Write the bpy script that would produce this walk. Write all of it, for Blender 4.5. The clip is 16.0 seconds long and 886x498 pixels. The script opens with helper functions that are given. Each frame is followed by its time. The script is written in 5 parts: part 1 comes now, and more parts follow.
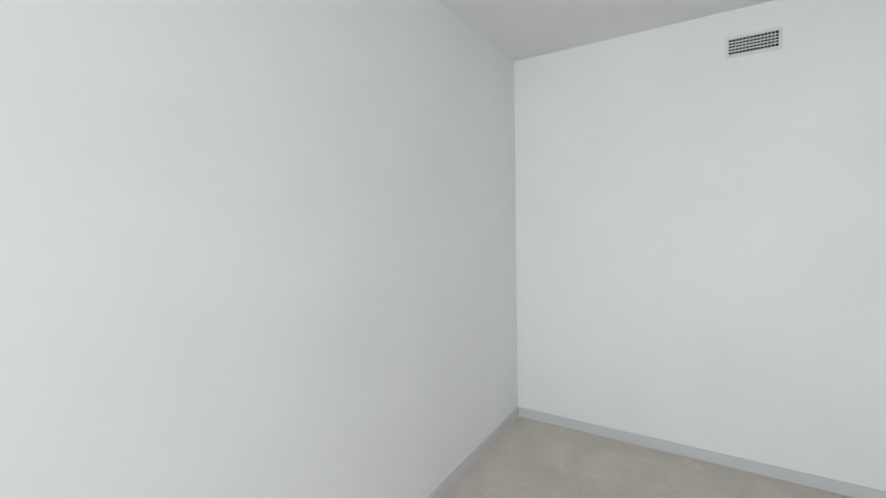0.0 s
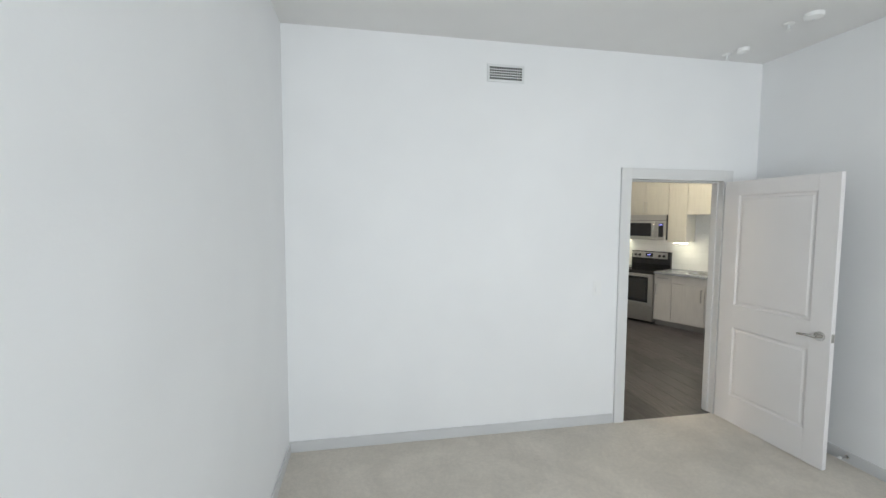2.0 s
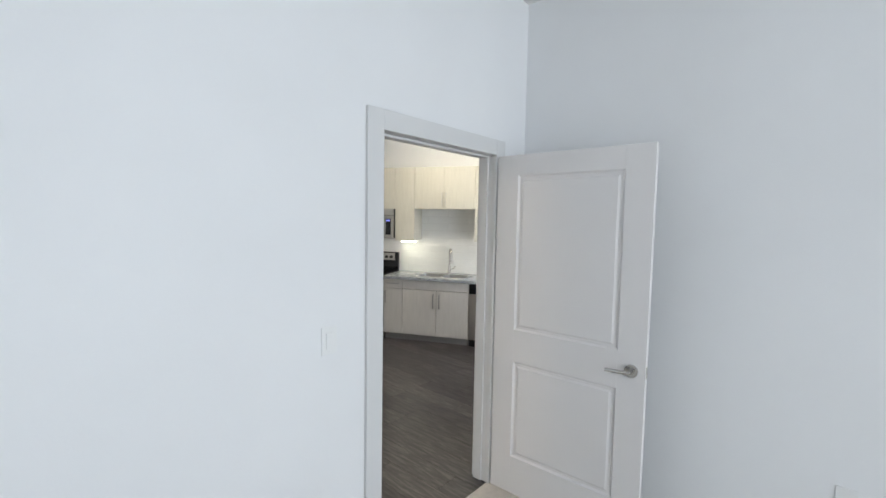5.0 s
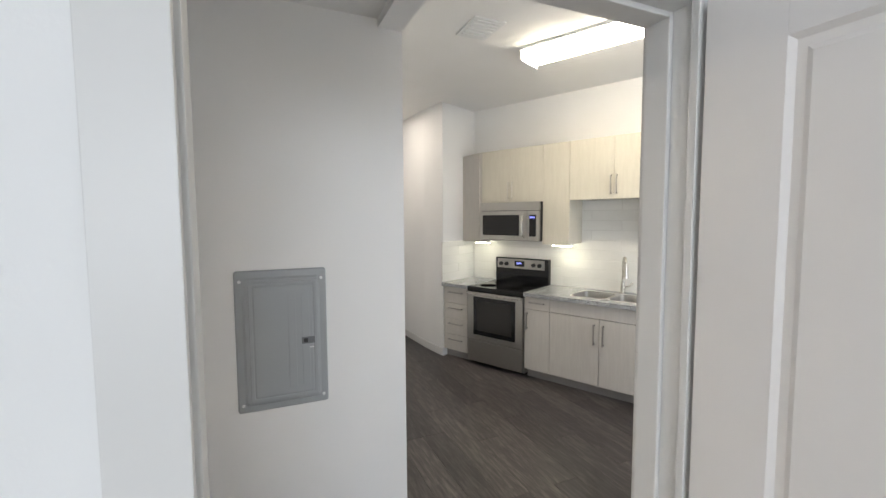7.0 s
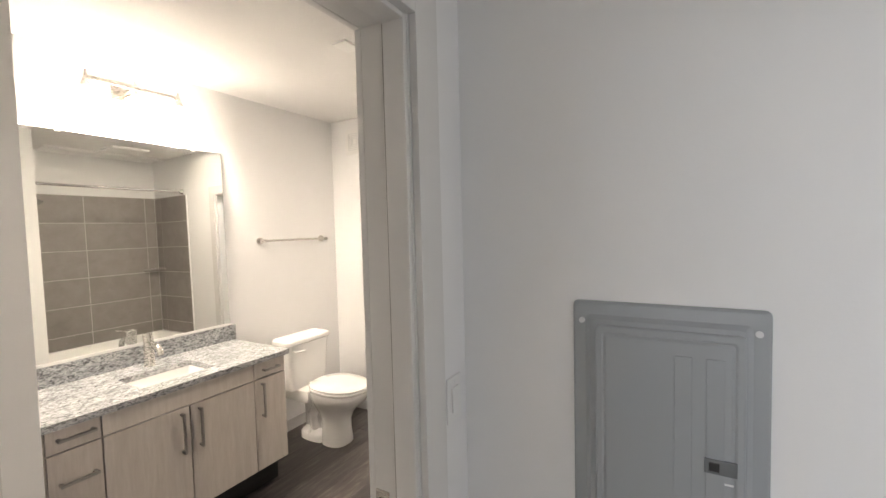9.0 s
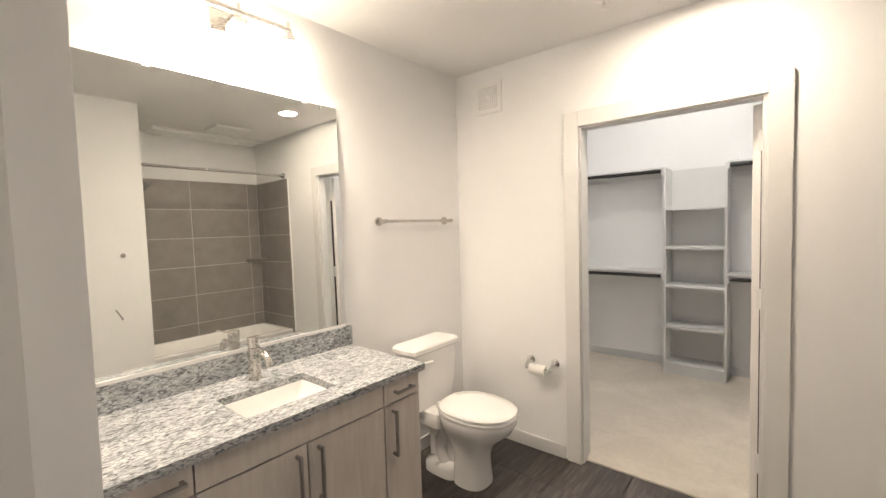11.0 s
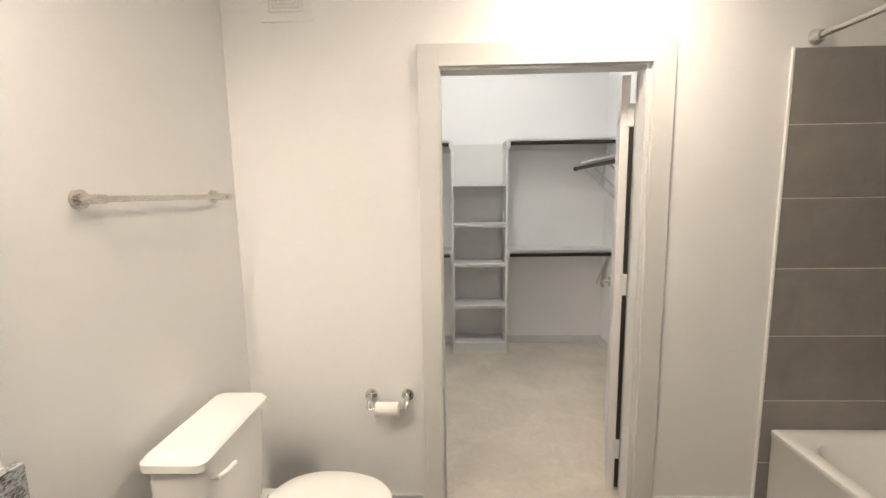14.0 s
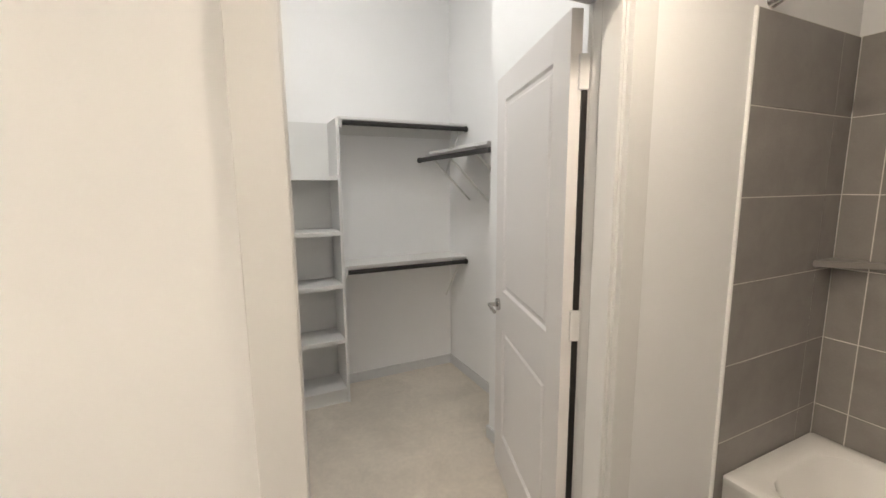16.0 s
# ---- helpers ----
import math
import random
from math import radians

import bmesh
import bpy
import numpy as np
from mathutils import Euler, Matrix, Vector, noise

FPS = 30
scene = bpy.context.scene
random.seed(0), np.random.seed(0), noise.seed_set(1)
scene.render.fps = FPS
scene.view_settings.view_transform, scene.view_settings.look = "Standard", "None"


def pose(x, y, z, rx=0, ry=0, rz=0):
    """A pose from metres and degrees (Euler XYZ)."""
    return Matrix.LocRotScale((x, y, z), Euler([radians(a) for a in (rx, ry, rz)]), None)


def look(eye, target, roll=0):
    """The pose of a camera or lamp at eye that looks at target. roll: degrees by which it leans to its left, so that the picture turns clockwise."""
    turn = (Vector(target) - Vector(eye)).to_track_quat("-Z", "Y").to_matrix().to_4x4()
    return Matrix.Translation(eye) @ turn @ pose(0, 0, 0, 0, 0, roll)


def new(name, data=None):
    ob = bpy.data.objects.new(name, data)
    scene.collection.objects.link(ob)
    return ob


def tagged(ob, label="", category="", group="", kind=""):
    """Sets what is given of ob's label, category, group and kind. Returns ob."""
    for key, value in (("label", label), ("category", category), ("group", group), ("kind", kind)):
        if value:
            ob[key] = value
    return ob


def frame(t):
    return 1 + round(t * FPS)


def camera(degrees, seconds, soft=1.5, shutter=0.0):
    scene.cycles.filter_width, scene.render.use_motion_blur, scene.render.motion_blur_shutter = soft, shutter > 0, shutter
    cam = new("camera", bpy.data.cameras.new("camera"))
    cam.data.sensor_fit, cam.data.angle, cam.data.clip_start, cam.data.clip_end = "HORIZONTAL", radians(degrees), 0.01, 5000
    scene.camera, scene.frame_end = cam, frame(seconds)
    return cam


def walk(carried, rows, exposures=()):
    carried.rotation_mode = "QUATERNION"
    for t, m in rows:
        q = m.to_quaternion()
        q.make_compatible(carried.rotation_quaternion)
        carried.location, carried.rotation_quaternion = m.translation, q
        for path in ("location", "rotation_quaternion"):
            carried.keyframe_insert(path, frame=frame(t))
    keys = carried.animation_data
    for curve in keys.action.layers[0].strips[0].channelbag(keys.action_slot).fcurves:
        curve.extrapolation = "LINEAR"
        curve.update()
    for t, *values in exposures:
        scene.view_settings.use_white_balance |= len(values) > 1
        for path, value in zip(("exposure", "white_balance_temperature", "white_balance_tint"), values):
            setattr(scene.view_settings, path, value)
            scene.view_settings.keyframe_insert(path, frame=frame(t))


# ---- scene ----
cam = camera(93.15, 16.0)
PATH = [
    (0, (-1.309, -3.383, 1.731), (-2.375, -1.695, 1.599), -1.24),
    (0.5, (-1.609, -3.360, 1.738), (-2.341, -1.505, 1.583), -0.99),
    (1, (-1.818, -3.328, 1.720), (-2.240, -1.378, 1.582), -0.63),
    (1.5, (-2.022, -3.278, 1.715), (-2.040, -1.283, 1.579), -0.11),
    (2, (-2.147, -3.120, 1.713), (-1.779, -1.159, 1.573), 0.25),
    (2.5, (-2.182, -2.878, 1.726), (-1.409, -1.040, 1.576), 0.58),
    (3, (-2.153, -2.583, 1.698), (-0.967, -0.978, 1.559), 1.02),
    (3.5, (-2.032, -2.219, 1.679), (-0.660, -0.770, 1.541), 1.17),
    (4, (-1.884, -1.894, 1.667), (-0.400, -0.560, 1.533), 1.22),
    (4.2, (-1.786, -1.797, 1.661), (-0.279, -0.489, 1.524), 1.10),
    (6.3, (-0.275, -0.946, 1.648), (0.952, 0.627, 1.503), -0.04),
    (6.5, (-0.168, -0.850, 1.644), (0.947, 0.803, 1.496), -0.14),
    (7, (0.082, -0.586, 1.627), (0.878, 1.243, 1.485), -0.30),
    (7.5, (0.256, -0.325, 1.622), (0.610, 1.639, 1.490), -0.75),
    (8, (0.320, -0.054, 1.595), (0.202, 1.939, 1.478), -1.27),
    (8.5, (0.299, 0.167, 1.588), (-0.290, 2.076, 1.480), -1.37),
    (9, (0.194, 0.351, 1.589), (-0.797, 2.085, 1.489), -1.42),
    (9.5, (0.005, 0.460, 1.566), (-1.208, 2.048, 1.474), -1.51),
    (10, (-0.198, 0.546, 1.547), (-1.477, 2.080, 1.457), -1.43),
    (10.2, (-0.291, 0.584, 1.535), (-1.584, 2.107, 1.446), -1.50),
    (12.3, (-1.104, 0.875, 1.449), (-2.204, 2.533, 1.249), -1.20),
    (12.5, (-1.160, 0.897, 1.449), (-2.163, 2.615, 1.239), -1.13),
    (13, (-1.300, 1.008, 1.483), (-2.025, 2.857, 1.243), -1.05),
    (13.5, (-1.427, 1.143, 1.513), (-1.825, 3.086, 1.254), -1.01),
    (14, (-1.558, 1.323, 1.531), (-1.625, 3.304, 1.262), -0.85),
    (14.5, (-1.636, 1.562, 1.514), (-1.418, 3.531, 1.237), -0.79),
    (15, (-1.688, 1.821, 1.523), (-1.256, 3.753, 1.237), -0.80),
    (15.5, (-1.738, 2.077, 1.534), (-1.121, 3.957, 1.241), -0.64),
    (16, (-1.714, 2.312, 1.532), (-0.854, 4.093, 1.235), -0.53),
]
walk(cam, [(t, look(eye, target, roll)) for t, eye, target, roll in PATH],
     exposures=[(0, -0.09, 6680, 11), (2.0, 0.04, 6520, 11), (4.2, 0.05, 6220, 12), (6.4, 0.16, 6230, 13), (7.0, 0.21, 6480, 14), (7.5, 0.35, 6900, 16), (8.2, 0.25, 6820, 16), (9.0, 0.19, 6620, 16), (9.8, 0.18, 6800, 17), (10.2, 0.12, 6790, 17), (11.2, -0.16, 6700, 15), (12.5, -0.22, 6650, 14), (14.0, -0.24, 6620, 14), (16, -0.36, 6560, 14)])

# ---------------------------------------------------------------- world and daylight
world = bpy.data.worlds.new("world")
scene.world = world
world.use_nodes = True
wt = world.node_tree
sky = wt.nodes.new("ShaderNodeTexSky")
sky.sky_type = "NISHITA"
sky.sun_disc = False
sky.sun_elevation, sky.sun_rotation = radians(40), radians(200)
wt.links.new(sky.outputs[0], wt.nodes["Background"].inputs[0])
wt.nodes["Background"].inputs[1].default_value = 0.12

sun = new("sun", bpy.data.lights.new("sun", "SUN"))
sun.data.energy, sun.data.angle, sun.data.color = 1.0, radians(12), (1.0, 0.95, 0.88)
sun.matrix_world = look((-1, 8, 9), (0, 0, 0))

DAY, LIVING_FILL, TUBE, SHADE, BULB, UNDER, DISC, CLOSET = 97.0, 23.0, 22.5, 26.0, 500.0, 28.0, 410.0, 82.0


def area_lamp(name, eye, target, width, height, watts, colour):
    lamp = new(name, bpy.data.lights.new(name, "AREA"))
    lamp.data.shape, lamp.data.size, lamp.data.size_y = "RECTANGLE", width, height
    lamp.data.energy, lamp.data.color = watts, colour
    lamp.matrix_world = look(eye, target)
    return lamp


area_lamp("window_light", (-0.90, -6.06, 1.80), (-0.90, 0, 1.80), 2.7, 1.7, DAY, (0.86, 0.95, 1.0))
# added fill: cool daylight for hall and kitchen, from an unseen opening
area_lamp("living_room_fill", (3.0, 0.135, 1.45), (3.0, 2.0, 1.45), 1.5, 1.6, LIVING_FILL, (0.86, 0.94, 1.0))

# ---------------------------------------------------------------- materials
MATS = {}


def nodes_of(name):
    m = bpy.data.materials.new(name)
    m.use_nodes = True
    MATS[name] = m
    nt = m.node_tree
    return m, nt, nt.nodes["Principled BSDF"]


def setp(b, **kw):
    for k, v in kw.items():
        b.inputs[k.replace("_", " ")].default_value = v


def coords(nt, scale=(1, 1, 1), kind="Object"):
    tc = nt.nodes.new("ShaderNodeTexCoord")
    mp = nt.nodes.new("ShaderNodeMapping")
    mp.inputs["Scale"].default_value = scale
    nt.links.new(tc.outputs[kind], mp.inputs[0])
    return mp.outputs[0]


def noise_tex(nt, vec, scale, detail=4.0, rough=0.55, distort=0.0):
    n = nt.nodes.new("ShaderNodeTexNoise")
    n.inputs["Scale"].default_value, n.inputs["Detail"].default_value = scale, detail
    n.inputs["Roughness"].default_value, n.inputs["Distortion"].default_value = rough, distort
    nt.links.new(vec, n.inputs["Vector"])
    return n.outputs["Fac"]


def ramp(nt, fac, stops):
    r = nt.nodes.new("ShaderNodeValToRGB")
    el = r.color_ramp.elements
    while len(el) < len(stops):
        el.new(0.5)
    for e, (p, c) in zip(el, stops):
        e.position, e.color = p, (*c, 1) if len(c) == 3 else c
    nt.links.new(fac, r.inputs[0])
    return r.outputs[0]


def mix(nt, fac, a, b, mode="MIX"):
    m = nt.nodes.new("ShaderNodeMix")
    m.data_type, m.blend_type = "RGBA", mode
    for sock, val in ((m.inputs["Factor"], fac), (m.inputs[6], a), (m.inputs[7], b)):
        if isinstance(val, (int, float)):
            sock.default_value = val
        elif isinstance(val, tuple):
            sock.default_value = (*val, 1)
        else:
            nt.links.new(val, sock)
    return m.outputs[2]


def bump(nt, b, height, strength, distance):
    n = nt.nodes.new("ShaderNodeBump")
    n.inputs["Strength"].default_value, n.inputs["Distance"].default_value = strength, distance
    nt.links.new(height, n.inputs["Height"])
    nt.links.new(n.outputs[0], b.inputs["Normal"])


def paint(name, colour, rough=0.6, peel=0.25, peel_scale=90.0, spread=0.03):
    m, nt, b = nodes_of(name)
    v = coords(nt)
    big = noise_tex(nt, v, 0.9, 3)
    lo = tuple(c * (1 - spread) for c in colour)
    hi = tuple(min(1, c * (1 + spread)) for c in colour)
    nt.links.new(ramp(nt, big, [(0.3, lo), (0.7, hi)]), b.inputs["Base Color"])
    setp(b, Roughness=rough)
    bump(nt, b, noise_tex(nt, v, peel_scale, 3), peel, 0.002)
    return m


wall_paint = paint("wall_paint", (0.85, 0.853, 0.857), 0.62, 0.16)
ceiling_paint = paint("ceiling_paint", (0.82, 0.815, 0.805), 0.75, 0.5, 70.0)
trim_paint = paint("trim_paint", (0.715, 0.712, 0.705), 0.38, 0.06, 40.0, 0.02)
base_paint = paint("baseboard_paint", (0.62, 0.622, 0.625), 0.40, 0.06, 40.0, 0.02)
door_paint = paint("door_paint", (0.78, 0.757, 0.747), 0.42, 0.10, 60.0, 0.02)
shelf_paint = paint("shelf_paint", (0.73, 0.73, 0.72), 0.4, 0.05, 50.0, 0.02)
steel_grey = paint("panel_grey_enamel", (0.35, 0.372, 0.39), 0.38, 0.05, 120.0, 0.03)
latch_grey = paint("latch_grey", (0.15, 0.158, 0.165), 0.45, 0.0, 60.0, 0.05)
plate_white = paint("plate_white", (0.86, 0.86, 0.85), 0.35, 0.0, 50.0, 0.01)
register_white = paint("register_white", (0.74, 0.75, 0.75), 0.4, 0.0, 50.0, 0.02)
porcelain = paint("porcelain", (0.85, 0.85, 0.84), 0.10, 0.0, 30.0, 0.01)
tub_white = paint("tub_acrylic", (0.89, 0.88, 0.865), 0.16, 0.0, 30.0, 0.01)
paper = paint("tissue_paper", (0.84, 0.83, 0.80), 0.9, 0.3, 200.0, 0.03)
rod_black = paint("rod_dark_bronze", (0.022, 0.020, 0.020), 0.35, 0.05, 90.0, 0.1)
seal_brown = paint("door_seal_brown", (0.20, 0.185, 0.17), 0.7, 0.0, 60.0, 0.05)
toe_grey = paint("toe_kick_grey", (0.30, 0.29, 0.285), 0.5, 0.05, 60.0, 0.05)
rubber = paint("black_plastic", (0.015, 0.015, 0.016), 0.4, 0.05, 80.0, 0.1)
dark_gap = paint("dark_void", (0.02, 0.02, 0.02), 0.9, 0.0, 30.0, 0.1)


def metal(name, colour, rough, brushed=(1, 1, 1), amount=0.12):
    m, nt, b = nodes_of(name)
    v = coords(nt, brushed)
    n = noise_tex(nt, v, 60.0, 4)
    nt.links.new(ramp(nt, n, [(0.3, tuple(c * 0.88 for c in colour)), (0.7, colour)]), b.inputs["Base Color"])
    r = nt.nodes.new("ShaderNodeMapRange")
    r.inputs["To Min"].default_value, r.inputs["To Max"].default_value = rough * (1 - amount * 2), rough * (1 + amount * 2)
    nt.links.new(n, r.inputs["Value"])
    nt.links.new(r.outputs[0], b.inputs["Roughness"])
    setp(b, Metallic=1.0)
    return m


chrome = metal("chrome", (0.72, 0.72, 0.71), 0.10)
nickel = metal("brushed_nickel", (0.58, 0.56, 0.525), 0.27, (1, 1, 8))
pull_metal = metal("cabinet_pull_nickel", (0.40, 0.385, 0.37), 0.34, (1, 1, 8))
lever_metal = metal("satin_lever_nickel", (0.58, 0.565, 0.54), 0.22, (1, 1, 8))
upper_pull = metal("upper_pull_nickel", (0.70, 0.68, 0.63), 0.38, (1, 1, 8))
stainless = metal("stainless_steel", (0.52, 0.51, 0.49), 0.30, (1, 40, 40))
sink_steel = metal("sink_steel", (0.66, 0.65, 0.63), 0.34, (10, 1, 1))

m, nt, b = nodes_of("mirror_glass")
setp(b, Metallic=1.0, Roughness=0.012)
b.inputs["Base Color"].default_value = (0.92, 0.94, 0.92, 1)
mirror_mat = m

m, nt, b = nodes_of("window_pane_glass")
setp(b, Roughness=0.0, IOR=1.45)
b.inputs["Transmission Weight"].default_value = 1.0
pane_glass = m

m, nt, b = nodes_of("black_glass")
setp(b, Roughness=0.06)
b.inputs["Base Color"].default_value = (0.008, 0.008, 0.009, 1)
bump(nt, b, noise_tex(nt, coords(nt), 8.0, 2), 0.02, 0.002)
black_glass = m

m, nt, b = nodes_of("oven_window")
setp(b, Roughness=0.08)
b.inputs["Base Color"].default_value = (0.030, 0.028, 0.026, 1)
oven_glass = m


def glow(name, colour, strength):
    m, nt, b = nodes_of(name)
    b.inputs["Base Color"].default_value = (0.85, 0.85, 0.85, 1)
    b.inputs["Emission Color"].default_value = (*colour, 1)
    b.inputs["Emission Strength"].default_value = strength
    return m


tube_glow = glow("fluorescent_diffuser", (1.0, 0.90, 0.68), TUBE)
shade_glow = glow("frosted_shade_lit", (1.0, 0.875, 0.69), SHADE)
bulb_glow = glow("lit_bulb", (1.0, 0.875, 0.69), BULB)
under_glow = glow("under_cabinet_strip", (1.0, 0.97, 0.72), UNDER)
disc_glow = glow("recessed_disc", (1.0, 0.88, 0.70), DISC)
corridor_glow = glow("corridor_recessed_disc", (1.0, 0.90, 0.74), 150.0)
closet_glow = glow("closet_lamp_glass", (0.985, 0.98, 0.91), CLOSET)
clock_glow = glow("display_blue", (0.12, 0.16, 1.0), 2.2)


def carpet(name, tint):
    m, nt, b = nodes_of(name)
    v = coords(nt)
    tuft = noise_tex(nt, v, 260.0, 5, 0.7)
    mid = noise_tex(nt, v, 38.0, 4, 0.6)
    sweep = noise_tex(nt, v, 2.6, 4, 0.6, 0.5)
    base = ramp(nt, tuft, [(0.25, tuple(c * 0.80 for c in tint)), (0.6, tint), (0.85, tuple(min(1, c * 1.22) for c in tint))])
    base = mix(nt, 0.55, base, ramp(nt, mid, [(0.35, (0.86, 0.86, 0.86)), (0.65, (1, 1, 1))]), "MULTIPLY")
    base = mix(nt, 0.8, base, ramp(nt, sweep, [(0.38, (0.86, 0.855, 0.845)), (0.62, (1, 1, 1))]), "MULTIPLY")
    nt.links.new(base, b.inputs["Base Color"])
    setp(b, Roughness=0.95)
    b.inputs["Sheen Weight"].default_value = 0.08
    bump(nt, b, tuft, 0.9, 0.012)
    return m


carpet_mat = carpet("cut_pile_carpet", (0.92, 0.845, 0.745))


def plank_material():
    m, nt, b = nodes_of("dark_vinyl_plank")
    info = nt.nodes.new("ShaderNodeObjectInfo")
    tc = nt.nodes.new("ShaderNodeTexCoord")
    add = nt.nodes.new("ShaderNodeVectorMath")
    mul = nt.nodes.new("ShaderNodeVectorMath")
    mul.operation = "SCALE"
    comb = nt.nodes.new("ShaderNodeCombineXYZ")
    for i in range(3):
        nt.links.new(info.outputs["Random"], comb.inputs[i])
    nt.links.new(comb.outputs[0], mul.inputs[0])
    mul.inputs["Scale"].default_value = 37.0
    nt.links.new(tc.outputs["Object"], add.inputs[0])
    nt.links.new(mul.outputs[0], add.inputs[1])
    mp = nt.nodes.new("ShaderNodeMapping")
    mp.inputs["Scale"].default_value = (9.0, 1.0, 1.0)
    nt.links.new(add.outputs[0], mp.inputs[0])
    grain = noise_tex(nt, mp.outputs[0], 5.5, 8, 0.65, 0.6)
    fine = noise_tex(nt, mp.outputs[0], 38.0, 5, 0.6)
    dark, lightc = (0.026, 0.023, 0.023), (0.158, 0.137, 0.129)
    col = ramp(nt, grain, [(0.28, dark), (0.50, (0.064, 0.056, 0.054)), (0.74, lightc)])
    col = mix(nt, 0.22, col, ramp(nt, fine, [(0.3, (0.5, 0.5, 0.5)), (0.7, (1.1, 1.1, 1.1))]), "MULTIPLY")
    tone = ramp(nt, info.outputs["Random"], [(0.0, (0.60, 0.59, 0.60)), (1.0, (1.25, 1.22, 1.19))])
    col = mix(nt, 1.0, col, tone, "MULTIPLY")
    nt.links.new(col, b.inputs["Base Color"])
    r = nt.nodes.new("ShaderNodeMapRange")
    r.inputs["To Min"].default_value, r.inputs["To Max"].default_value = 0.27, 0.44
    nt.links.new(fine, r.inputs["Value"])
    nt.links.new(r.outputs[0], b.inputs["Roughness"])
    bump(nt, b, fine, 0.18, 0.002)
    return m


plank_mat = plank_material()


def laminate(name, lo, hi, axis_scale):
    m, nt, b = nodes_of(name)
    v = coords(nt, axis_scale)
    g = noise_tex(nt, v, 6.0, 7, 0.6, 0.4)
    f = noise_tex(nt, v, 45.0, 4, 0.6)
    col = ramp(nt, g, [(0.3, lo), (0.7, hi)])
    col = mix(nt, 0.16, col, ramp(nt, f, [(0.3, (0.72, 0.7, 0.68)), (0.7, (1.05, 1.05, 1.05))]), "MULTIPLY")
    nt.links.new(col, b.inputs["Base Color"])
    setp(b, Roughness=0.5)
    bump(nt, b, f, 0.12, 0.001)
    return m


vanity_lam = laminate("vanity_ash_laminate", (0.50, 0.455, 0.415), (0.60, 0.555, 0.515), (7, 7, 0.7))
kitchen_lam = laminate("kitchen_pale_laminate", (0.53, 0.503, 0.47), (0.585, 0.557, 0.52), (7, 7, 0.7))
upper_lam = laminate("upper_cabinet_laminate", (0.60, 0.57, 0.49), (0.655, 0.625, 0.54), (7, 7, 0.7))


def granite():
    m, nt, b = nodes_of("white_grey_granite")
    v = coords(nt, (1.0, 0.40, 1.0))
    v.node.inputs["Rotation"].default_value = (radians(30), 0, radians(-28))
    blotch = noise_tex(nt, v, 105.0, 5, 0.60, 1.2)
    cloud = noise_tex(nt, v, 17.0, 3, 0.5, 0.4)
    fleck = noise_tex(nt, v, 150.0, 4, 0.6, 0.5)
    col = ramp(nt, blotch, [(0.32, (0.055, 0.057, 0.062)), (0.42, (0.21, 0.22, 0.232)), (0.49, (0.40, 0.415, 0.43)), (0.57, (0.55, 0.568, 0.59)), (0.75, (0.64, 0.66, 0.685))])
    col = mix(nt, 0.55, col, ramp(nt, fleck, [(0.36, (0.25, 0.25, 0.26)), (0.48, (0.85, 0.85, 0.85)), (0.6, (1, 1, 1))]), "MULTIPLY")
    col = mix(nt, 0.7, col, ramp(nt, cloud, [(0.32, (0.66, 0.66, 0.67)), (0.58, (1, 1, 1))]), "MULTIPLY")
    nt.links.new(col, b.inputs["Base Color"])
    setp(b, Roughness=0.16)
    return m


granite_mat = granite()


def tile_material(name, lo, hi, rough, scale=7.0, spread=0.07):
    m, nt, b = nodes_of(name)
    info = nt.nodes.new("ShaderNodeObjectInfo")
    v = coords(nt)
    add = nt.nodes.new("ShaderNodeVectorMath")
    nt.links.new(v, add.inputs[0])
    mul = nt.nodes.new("ShaderNodeMath")
    mul.operation, mul.inputs[1].default_value = "MULTIPLY", 29.0
    nt.links.new(info.outputs["Random"], mul.inputs[0])
    nt.links.new(mul.outputs[0], add.inputs[1])
    cloud = noise_tex(nt, add.outputs[0], scale, 5, 0.6, 0.3)
    fine = noise_tex(nt, add.outputs[0], 160.0, 3, 0.6)
    col = ramp(nt, cloud, [(0.3, lo), (0.72, hi)])
    col = mix(nt, 0.25, col, ramp(nt, fine, [(0.3, (0.8, 0.8, 0.8)), (0.7, (1.05, 1.05, 1.05))]), "MULTIPLY")
    col = mix(nt, 1.0, col, ramp(nt, info.outputs["Random"], [(0.0, (1 - spread,) * 3), (1.0, (1 + spread * 0.9,) * 3)]), "MULTIPLY")
    nt.links.new(col, b.inputs["Base Color"])
    setp(b, Roughness=rough)
    bump(nt, b, fine, 0.08, 0.001)
    return m


grey_tile = tile_material("grey_porcelain_tile", (0.245, 0.226, 0.214), (0.31, 0.288, 0.273), 0.40)
white_tile = tile_material("white_glazed_tile", (0.74, 0.74, 0.72), (0.80, 0.80, 0.78), 0.14, 3.0, 0.02)
white_grout = paint("white_grout", (0.62, 0.61, 0.585), 0.8, 0.3, 200.0, 0.03)
grout = paint("pale_grout", (0.74, 0.71, 0.67), 0.85, 0.4, 200.0, 0.04)

# ---------------------------------------------------------------- mesh helpers


def add_box(bm, x0, x1, y0, y1, z0, z1, bevel=0.0):
    r = bmesh.ops.create_cube(bm, size=1)
    vs = r["verts"]
    for v in vs:
        v.co = Vector(((x0 + x1) / 2 + v.co.x * (x1 - x0), (y0 + y1) / 2 + v.co.y * (y1 - y0), (z0 + z1) / 2 + v.co.z * (z1 - z0)))
    if bevel:
        es = list({e for v in vs for e in v.link_edges})
        bmesh.ops.bevel(bm, geom=es, offset=bevel, segments=2, affect="EDGES", profile=0.6)
    return bm


